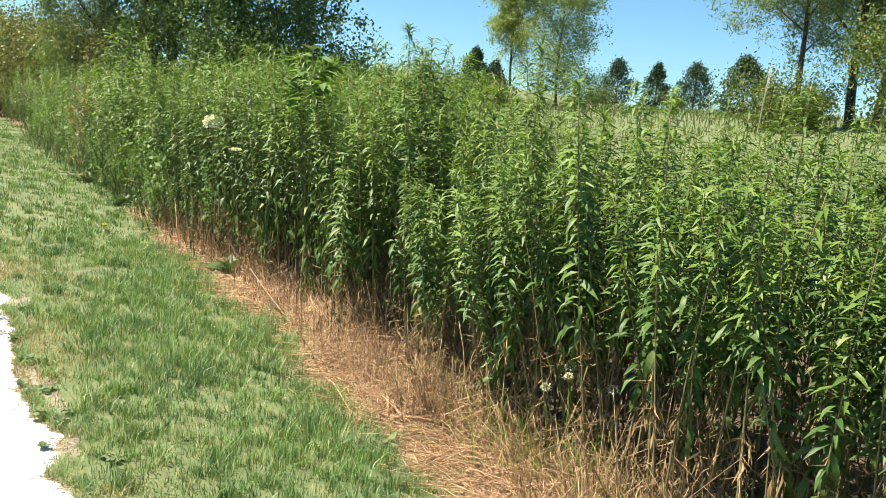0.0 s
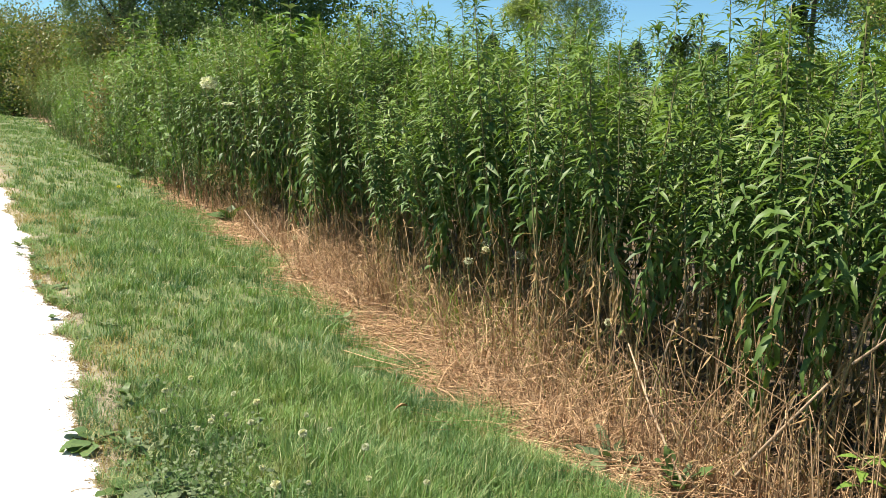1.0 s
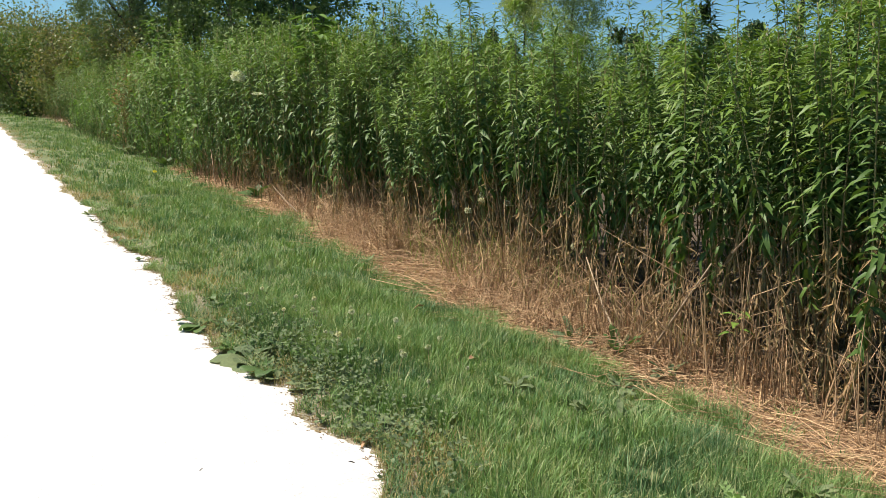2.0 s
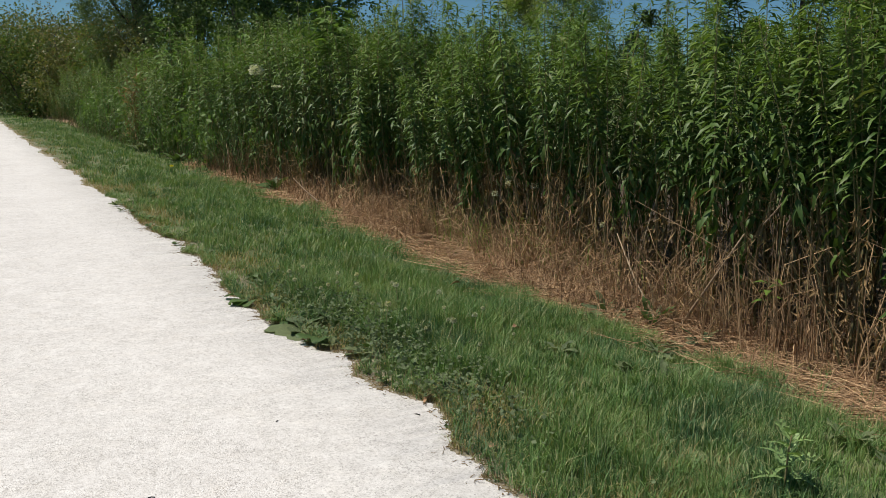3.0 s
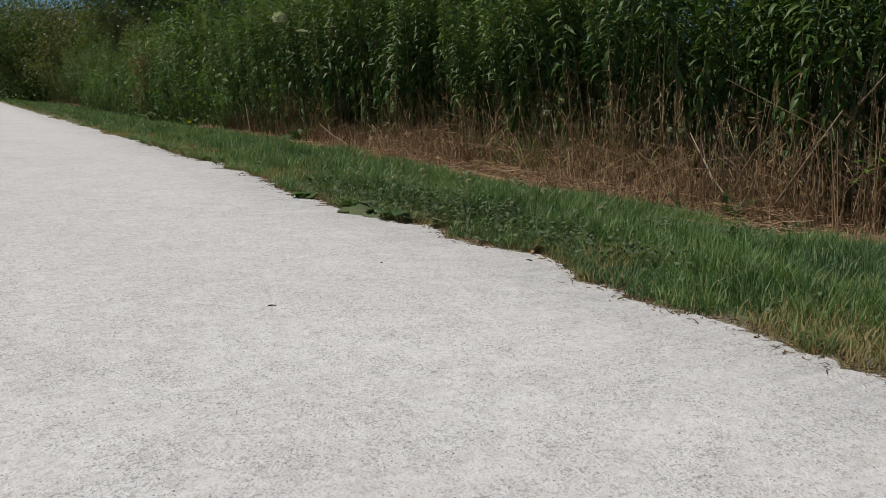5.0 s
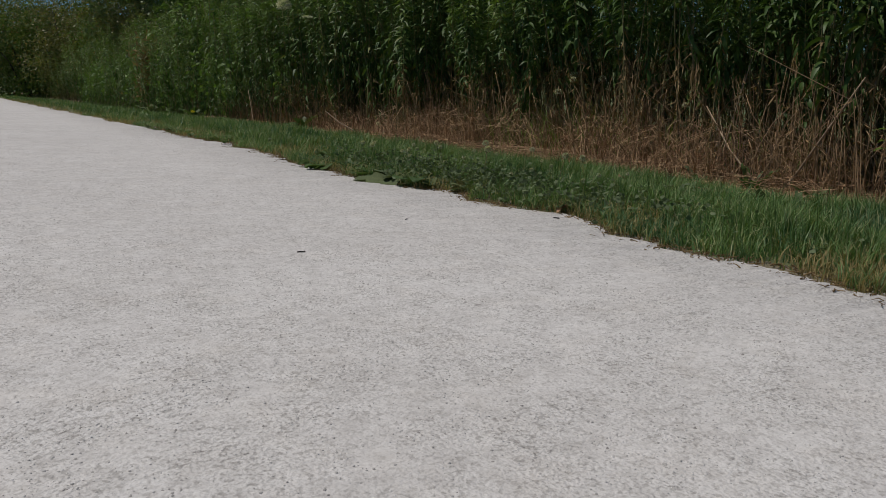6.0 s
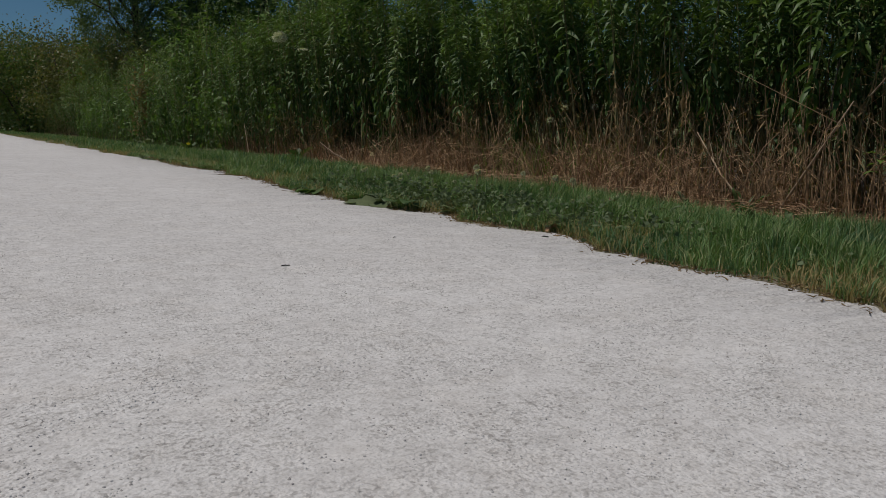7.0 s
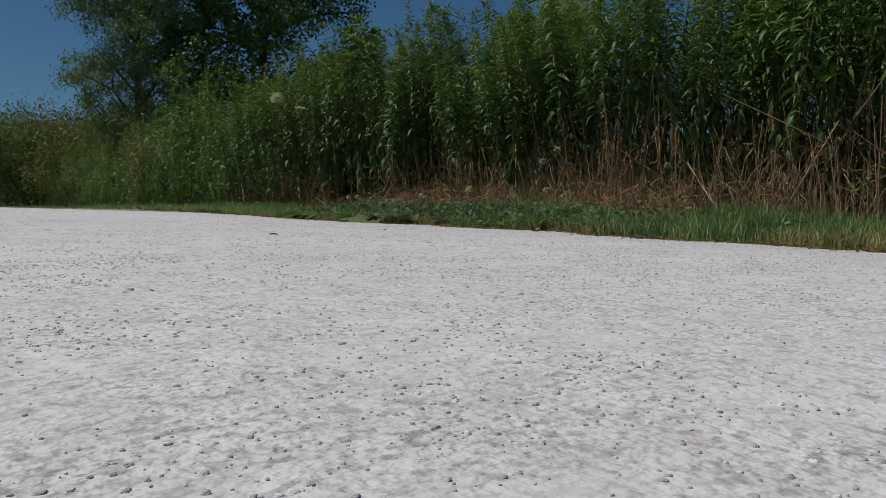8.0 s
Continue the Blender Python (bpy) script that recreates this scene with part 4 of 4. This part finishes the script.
def crumple(shape, size, r):
    """Uneven outline and surface for a trodden leaf."""
    for v in shape.v:
        for p in v[1:]:
            p += size * np.array([r.gauss(0, 0.055), r.gauss(0, 0.04), r.gauss(0, 0.035)])
    return shape


def broad_weed(x, y, n, long, width, lo, hi, leaf, label, seed, name="broadleaf_weed", petiole=0.35):
    r = random.Random(seed)
    ob = thing(name, at(x + (0 if x > 1.3 else 0.02 if y < 3 else -0.08), y, ground_at(x, y) + 0.012), label, "plant")
    for i in range(n + 3):
        s = r.uniform(0.5, 1.0)
        shape = blade(long * s, width * s, r.uniform(0.1, 0.7), 0.18, (0.06, 0.22, 0.45, 0.72, 0.92), (0.62, 0.95, 1.0, 0.86, 0.55), petiole)
        crumple(shape, long * s, r)
        part("leaf", shape, leaf, ob, m=spin(i * 2.4 + r.uniform(-0.5, 0.5), r.uniform(lo, hi), r.uniform(-0.3, 0.3)))
    return ob


ROSETTE = "flat rosette of green broad leaves at the gravel edge"
for x, y, n, l, w, seed in ((0.80, 1.92, 7, 0.10, 0.060, 1), (0.86, 1.30, 8, 0.12, 0.08, 2), (0.89, 1.12, 7, 0.10, 0.06, 3), (0.86, 1.46, 6, 0.09, 0.055, 11), (0.96, 0.87, 6, 0.08, 0.045, 12), (1.03, 1.38, 6, 0.10, 0.06, 13), (1.12, 0.36, 7, 0.10, 0.06, 14), (0.99, 4.02, 8, 0.13, 0.075, 4), (0.97, 4.40, 8, 0.12, 0.07, 5),
                            (1.18, 3.43, 6, 0.10, 0.05, 6), (1.03, 9.1, 9, 0.14, 0.07, 7), (1.01, 0.34, 4, 0.07, 0.035, 8), (1.02, 0.72, 5, 0.07, 0.035, 9), (1.04, 6.2, 7, 0.12, 0.07, 10)):
    broad_weed(x, y, n, l * (1.05 if y < 2.2 else 0.65), w * (1.15 if y < 2.2 else 0.7), 0.04, 0.42, (BROAD, BROADDARK)[seed % 2], ROSETTE, seed)
for i in range(30):
    y = 0.15 + 2.2 * rnd.random() if i < 20 else rnd.uniform(2.4, 6)
    x = float(edge_path(y)) + rnd.uniform(-0.03, 0.20)
    broad_weed(x, y, rnd.randrange(5, 9), rnd.uniform(0.03, 0.062), rnd.uniform(0.017, 0.03), 0.2, 0.9, rnd.choice((BROAD, BROADDARK, BROADDARK)), "small dark green weed with oval leaves beside the gravel", 100 + i)
broad_weed(2.53, 1.18, 8, 0.14, 0.050, 0.2, 0.9, BROAD, "low green weed with narrow leaves on the straw", 21)
broad_weed(2.58, 0.90, 6, 0.13, 0.045, 0.7, 1.3, BROADDARK, "upright dark green dock leaves on the straw", 22, "dock")
broad_weed(2.55, 0.55, 6, 0.10, 0.035, 0.2, 0.9, BROAD, "small green weed among the straw", 23)
broad_weed(2.84, 7.55, 7, 0.19, 0.13, 0.3, 1.1, BROADDARK, "burdock with wide grey-green leaves at the foot of the stalks", 24, "burdock")
broad_weed(2.78, 12.6, 8, 0.22, 0.13, 0.3, 1.1, BROADDARK, "large leafed dark weed at the edge of the grass", 25, "burdock")
broad_weed(2.72, 15.8, 9, 0.28, 0.14, 0.2, 1.0, BROAD, "sprawling broad-leafed weed beside the grass", 26, "burdock")
broad_weed(2.30, 3.3, 5, 0.09, 0.03, 0.2, 0.9, BROAD, "small weed at the edge of the straw", 27)
for i in range(9):
    broad_weed(rnd.uniform(1.7, 2.45), rnd.uniform(-1.2, 0.6), 6, rnd.uniform(0.06, 0.10), 0.035, 0.1, 0.9, BROAD, "small leafy weed growing in the mown grass", 40 + i)

# clover leaves between the blades
n = 900
x, y = rng.normal(1.10, 0.11, n), rng.normal(1.0, 0.55, n)
x = np.maximum(x, edge_path(y) + 0.01)
cl = np.stack([x, y, land(x, y) + rng.uniform(0.015, 0.085, n)], 1)
solid("clover_leaves", leaf_cloud(cl, 3600, 0.012, 0.016, 0.013, 0.0, 0.85), BROAD, "low clover leaves between the grass blades", "leaves", kind="stuff")


def ball(radius, n, size, flat=1.0, seed=1, w=0.45):
    """A round flower head of many small pointed florets."""
    r = random.Random(seed)
    s = Shape()
    for i in range(n):
        az, el = i * 2.4, math.asin(1 - 1.75 * (i + 0.5) / n)
        d = Vector((math.cos(el) * math.cos(az), math.cos(el) * math.sin(az), math.sin(el) * flat)) * radius * r.uniform(0.5, 1.0)
        s.join(blade(size * r.uniform(0.7, 1.2), size * w, 0.3, 0.4, (0.55,), (1.0,)), at(d.x, d.y, d.z, spin(az - math.pi / 2, el, r.uniform(-1, 1))))
    return s


def clover(m, h):
    ob = thing("clover", m, "white clover flower standing in the mown grass", "flower", "clover flowers in the verge")
    part("stem", tube([(0, 0, 0), (0.006, 0.002, h * 0.5), (0, 0, h)], [0.0012, 0.001, 0.0009], 4), STEMG, ob)
    part("flower_head", ball(0.0066, 100, 0.0046, 0.9, 1, 0.9), CLOVER, ob, "round off-white flower head", at(0, 0, h))
    for k in range(3):
        part("leaf", blade(0.016, 0.014, 0.2, 0.2, (0.3, 0.7), (0.8, 1.0)), BROADDARK, ob, m=at(0.006, 0.002, h * 0.45, spin(k * 2.09, 0.25)))
    return ob


heads = ((1.32, 1.96), (1.17, 1.74), (1.24, 1.77), (1.49, 1.68), (1.53, 1.53), (1.26, 1.21), (1.14, 0.85), (1.27, 0.87), (1.20, 0.47), (1.59, 0.68), (1.35, 0.57), (1.22, 1.33), (1.12, 1.27), (1.33, 1.16),
         (1.20, 1.79), (1.13, 1.68), (1.42, 0.95), (1.50, 1.12), (1.07, 1.50), (1.62, 1.02),
         (1.28, 1.62), (1.36, 1.78), (1.19, 1.08), (1.40, 1.38), (1.30, 0.74), (1.47, 0.82), (1.55, 1.28), (1.10, 2.05), (1.22, 2.18), (1.05, 1.84))
first = None
for x, y in heads:
    m = at(x, y, ground_at(x, y), Matrix.Rotation(rnd.uniform(0, 6.28), 4, 'Z') @ Matrix.Rotation(rnd.uniform(-0.2, 0.2), 4, 'X')) @ Matrix.Scale(rnd.uniform(0.85, 1.15), 4)
    first = copy_thing(first, m) if first else clover(m, 0.095)

for x, y, h in ((2.05, 9.57, 0.13),):
    d = thing("dandelion", at(x, y, ground_at(x, y)), "yellow dandelion flower standing in the verge", "flower", "dandelions in the verge")
    part("stem", tube([(0, 0, 0), (0.01, 0, h * 0.5), (0, 0, h)], [0.002, 0.0018, 0.0016], 5), STEMG, d)
    part("flower_head", ball(0.016, 60, 0.016, 0.5, 3), YELLOW, d, "bright yellow petals", at(0, 0, h))


def umbel(x, y, z, radius, flat, label, n, size, seed, name="umbel_flower", petal=PETAL):
    g = ground_at(x, y)
    ob = thing(name, at(x, y, g), label, "flower")
    h = z - g
    part("stem", tube([(0.05, 0.02, 0), (0.03, 0.0, h * 0.6), (0, 0, h - radius * 0.3)], [0.0024, 0.0020, 0.0014], 5), GREEN, ob)
    r = random.Random(seed)
    for k in range(7):
        a = k * 0.9
        part("ray", tube([(0, 0, h - radius * 0.9), (math.cos(a) * radius * 0.7, math.sin(a) * radius * 0.7, h - radius * 0.05 * flat)], [0.0015, 0.001], 4), STEMG, ob)
    part("flower_head", ball(radius, n, size, flat, seed, 0.7), petal, ob, "creamy white florets", at(0, 0, h))


umbel(2.63, 7.60, 1.300, 0.078, 0.8, "large fluffy cream flower cluster among the goldenrod", 420, 0.022, 5, "plume_flower")
umbel(2.62, 6.84, 1.117, 0.05, 0.12, "flat white umbel flower among the goldenrod", 240, 0.014, 6)
umbel(2.93, 17.7, 0.48, 0.10, 1.3, "pale dry seed cluster at the edge of the weeds", 160, 0.05, 7, "seed_head")
for x, y, z, s in ((2.80, 2.72, 0.39, 0.020), (2.90, 2.40, 0.475, 0.022), (2.88, 2.66, 0.50, 0.024), (2.84, 2.62, 0.47, 0.016), (2.84, 1.62, 0.33, 0.014), (2.82, 5.5, 0.06, 0.02)):
    umbel(x, y, z, s, 0.9, "small fluffy white flower head among the dead stalks", 70, 0.011, 8, "fluffy_flower", CLOVER)


def tall_weed(x, y, h, label, long, width, seed, start=0.35, step=0.12, spread=0.0):
    """Tall plant with large leaves, on side branches where it is bushy."""
    r = random.Random(seed)
    ob = thing("tall_weed", at(x, y, ground_at(x, y)), label, "plant")
    part("stem", tube([(0, 0, 0), (0.03, 0.01, h * 0.5), (0.0, 0.03, h)], [0.009, 0.007, 0.004], 6), STEMG, ob)

    def leaf(p, az, tilt, s, mat):
        shape = blade(long * s, width * s, r.uniform(0.3, 1.0), 0.25, (0.08, 0.25, 0.5, 0.78), (0.6, 1.0, 0.92, 0.5), 0.15)
        part("leaf", shape, mat, ob, m=at(*p, spin(az, tilt, r.uniform(-0.3, 0.3))))
    if spread:
        for k in range(9):
            a, z0 = k * 2.4, h * (start + (0.95 - start) * k / 9)
            reach = spread * r.uniform(0.7, 1.1) * (1.15 - 0.5 * k / 9)
            e = np.array([math.sin(-a) * reach, math.cos(a) * reach, z0 + reach * 0.75])
            part("branch", tube([(0.01, 0.02, z0), (e + np.array([0, 0, z0])) / 2 + np.array([0, 0, -0.02]), e], [0.005, 0.004, 0.002], 4), STEMG, ob)
            for q in range(9):
                f = r.uniform(0.3, 1.05)
                p = e * np.array([f, f, 0]) + np.array([0, 0, z0 + (e[2] - z0) * f])
                leaf(p, a + r.uniform(-1.4, 1.4), r.uniform(-0.2, 0.6), r.uniform(0.5, 0.9), TALLLEAF)
        step *= 2
    z, a = h * start, r.uniform(0, 6.28)
    while z < h:
        for k in (0, math.pi):
            leaf((0.02 * math.sin(z), 0.03 * z / h, z), a + k + r.uniform(-0.3, 0.3), r.uniform(-0.3, 0.5), r.uniform(0.6, 1.0), TALLLEAF)
        a += 1.57 + r.uniform(-0.3, 0.3)
        z += step * r.uniform(0.7, 1.2)
    for k in range(4):
        leaf((0, 0.03, h), k * 1.57, 0.7, 0.5, BROAD)


tall_weed(2.95, 6.05, 2.05, "tall broad-leafed weed rising above the goldenrod", 0.20, 0.10, 31, 0.74, 0.05, 0.16)
tall_weed(2.92, 13.6, 2.52, "tall bushy weed with large leaves above the goldenrod", 0.22, 0.075, 32, 0.55, 0.05, 0.34)
tall_weed(3.05, 13.3, 2.1, "leafy tall weed beside the goldenrod", 0.18, 0.07, 33, 0.5, 0.05, 0.30)
tall_weed(3.1, 9.8, 2.0, "tall leafy weed among the goldenrod", 0.16, 0.07, 34, 0.6, 0.05, 0.2)

for i in range(12):
    y = 7.5 + 11 * (i + rnd.random()) / 12
    tall_weed(rnd.uniform(2.92, 3.5), y, rnd.uniform(1.45, 2.15), "bushy dark green weed growing among the goldenrod", rnd.uniform(0.13, 0.2), rnd.uniform(0.06, 0.10), 60 + i, 0.2, 0.06)

n = 560
y = rng.uniform(10.5, 30, n)
x = 2.86 + 0.012 * (y - 10.5) + 0.75 * rng.random(n)
top = (0.65 + 0.55 * np.clip(0.5 + 0.8 * uneven(x, y, 0.8), 0, 1)) * rng.uniform(0.5, 1.1, n)
stems = np.repeat(np.stack([x, y, land(x, y)], 1), 7, 0)
stems[:, 2] += np.repeat(top, 7) * np.tile(np.linspace(0.25, 1.0, 7), n)
bank = leaf_cloud(stems, 25000, 0.075, 0.11, 0.05, 0.25, 0.4)
foot = np.stack([x, y, land(x, y)], 1)
bank.join(stalks(foot, foot + np.stack([rng.normal(0, 0.04, n), rng.normal(0, 0.04, n), top], 1), rng.normal(0, 0.01, (n, 3)), np.full(n, 0.005), np.full(n, 0.002)))
solid("weed_bank", bank, TALLLEAF, "mixed broad-leafed green weeds crowding the far verge", "plants", kind="stuff")

sprout = thing("sprout", at(2.73, 0.34, ground_at(2.73, 0.34)), "bright lime green sprout among dead stalks", "plant")
part("stem", tube([(0, 0, 0), (-0.01, 0, 0.2), (-0.02, 0, 0.37)], [0.003, 0.0025, 0.002], 5), STEMG, sprout)
for k in range(7):
    part("leaf", blade(0.068, 0.034, 0.7, 0.25, (0.12, 0.35, 0.7), (0.5, 1.0, 0.55), 0.2), LIME, sprout, m=at(-0.015, 0, 0.26 + 0.016 * k, spin(k * 2.4 + 1.2, 0.25)))

thistle = thing("thistle", at(1.50, -0.73, ground_at(1.50, -0.73)), "pale green prickly thistle in the mown grass", "plant")
part("stem", tube([(0, 0, 0), (0, 0, 0.12), (0.01, 0, 0.19)], [0.004, 0.003, 0.002], 5), STEMG, thistle)
for k in range(15):
    s = Shape()
    long = 0.11 - 0.003 * k
    s.join(blade(long, 0.016, 0.7, 0.3, (0.25, 0.6), (1.0, 0.8)))
    for j in range(8):
        side = 1 if j % 2 else -1
        f = 0.15 + 0.09 * j
        s.join(blade(0.026 * (1.1 - 0.6 * f), 0.010, 0.2, 0.3, (0.4,), (1.0,)), at(0, long * f, -0.25 * long * f * f, spin(-side * 1.1, 0.35)))
    part("leaf", s, THISTLE, thistle, m=at(0, 0, 0.015 + 0.011 * k, spin(k * 2.4, 0.15 + 0.05 * k)))

# leaning dead sticks
for a, b, r0, label in (((2.57, 0.87, -0.03), (2.70, 1.34, 0.33), 0.0075, "pale brown dead stick leaning on the stalks"),
                        ((2.68, 0.81, -0.05), (2.63, 0.43, 0.47), 0.0095, "thick grey-brown dead stick leaning to one side"),
                        ((2.80, 0.47, 0.50), (2.76, 0.31, 0.66), 0.007, "bleached broken stick caught among the stalks"),
                        ((3.00, 2.85, 0.62), (3.20, 2.12, 1.14), 0.005, "long thin dead stem lying across the goldenrod"),
                        ((2.70, 5.80, -0.02), (2.70, 6.55, 0.15), 0.009, "pale dead stick lying at the foot of the stalks"),
                        ((2.75, 9.2, -0.05), (2.78, 9.5, 0.35), 0.007, "short pale dead stick standing in the straw"),
                        ((2.80, 1.32, 0.0), (2.86, 1.20, 0.62), 0.006, "brown withered stem standing among the stalks"),
                        ((2.88, 0.75, -0.05), (2.90, 0.68, 0.85), 0.006, "pale green bare stem standing in front")):
    a, b = np.array(a), np.array(b)
    bow = np.array([0.01, 0.02, -0.02])
    st = thing("dead_stick", at(*a), label, "stick")
    part("stick", tube([(0, 0, 0), (b - a) * 0.5 + bow, b - a], [r0 * 0.7, r0 * 0.6, r0 * 0.35], 7), STICK, st)
    part("side_twig", tube([(b - a) * 0.6 + bow, (b - a) * 0.75 + np.array([0.03, 0.03, 0.05])], [r0 * 0.35, r0 * 0.15], 4), STICK, st)

# hanging bundles of withered leaves
for x, y, z in ((2.72, 1.45, 0.52), (2.86, 0.95, 0.60), (2.80, 2.05, 0.55), (2.84, 3.1, 0.48)):
    s = Shape()
    for k in range(16):
        s.join(blade(rnd.uniform(0.07, 0.14), 0.008, 1.2, 0.8, (0.4,), (1.0,)), at(rnd.gauss(0, 0.012), rnd.gauss(0, 0.012), rnd.uniform(-0.05, 0.06), spin(rnd.uniform(0, 6.28), rnd.uniform(-1.3, -0.5))))
    w = thing("withered_weed", at(x, y, ground_at(x, y)), "withered brown weed with hanging dead leaves", "plant")
    part("stem", tube([(0.03, 0, 0), (0.01, 0, z * 0.6), (0, 0, z - ground_at(x, y) + 0.06)], [0.004, 0.003, 0.002], 5), STEMB, w)
    part("hanging_foliage", s, DEADLEAF, w, m=at(0, 0, z - ground_at(x, y)))
x, y = 2.95, 17.2
w = thing("withered_weed", at(x, y, ground_at(x, y)), "tall dark brown withered weed at the edge of the green", "plant")
part("stem", tube([(0, 0, 0), (0.03, 0, 0.8), (0, 0, 1.6)], [0.01, 0.008, 0.004], 5), STEMB, w)
tagged(part("dead_leaves", leaf_cloud(np.array([(0, 0, 0.3 + 0.06 * k) for k in range(20)]), 700, 0.14, 0.12, 0.03, 0.7), DEADLEAF, w), kind="stuff")

# ---- bits on the gravel ----
for x, y, a, long, r0 in ((0.0, 0.0, -0.3, 0.018, 0.0015), (0.90, 0.657, 1.7, 0.055, 0.0022), (0.877, 0.204, 2.2, 0.020, 0.002), (0.80, 2.4, 0.4, 0.05, 0.002), (0.93, 0.52, 0.9, 0.03, 0.0018), (0.45, 0.35, 0.6, 0.014, 0.0013)):
    d = np.array([math.cos(a), math.sin(a), 0]) * long / 2
    tw = thing("twig", at(x, y, 0.006 + r0), "short dark twig lying on the gravel", "twig")
    part("wood", tube([-d, d * 0.1 + np.array([0, 0.002, 0.001]), d], [r0, r0, r0 * 0.6], 6), TWIG, tw)
for x, y, z, long, mat, label in ((0.93, -0.15, 0.02, 0.05, TAN, "curled tan dead leaf at the gravel edge"), (1.0, 0.31, 0.018, 0.06, TAN, "pale dry leaf at the gravel edge"),
                                  (1.95, 1.74, 0.04, 0.06, TAN, "orange brown dead leaf lying on the grass"), (1.70, 0.86, 0.04, 0.05, TAN, "yellowed dead leaf lying on the grass"),
                                  (0.98, 1.62, 0.015, 0.04, TAN, "brown dead leaf at the gravel edge")):
    lf = thing("dead_leaf", at(x, y, z), label, "leaf")
    part("leaf_blade", blade(long, long * 0.55, 0.9, 0.7, (0.15, 0.45, 0.75), (0.6, 1.0, 0.6)), mat, lf, m=spin(rnd.uniform(0, 6.28), 0.25, 0.3))
for x, y, r in ((-0.498, -1.12, 0.0042), (-0.225, -1.259, 0.0036), (-0.06, -1.195, 0.0032), (-0.45, -1.42, 0.003), (-0.40, -1.50, 0.0026)):
    solid("stone", chips(np.array([x]), np.array([y]), np.array([r]), True).mesh("stone", [STONEDARK]), STONEDARK, "small dark grey stone lying on the pale gravel", "stone", "stones on the path")
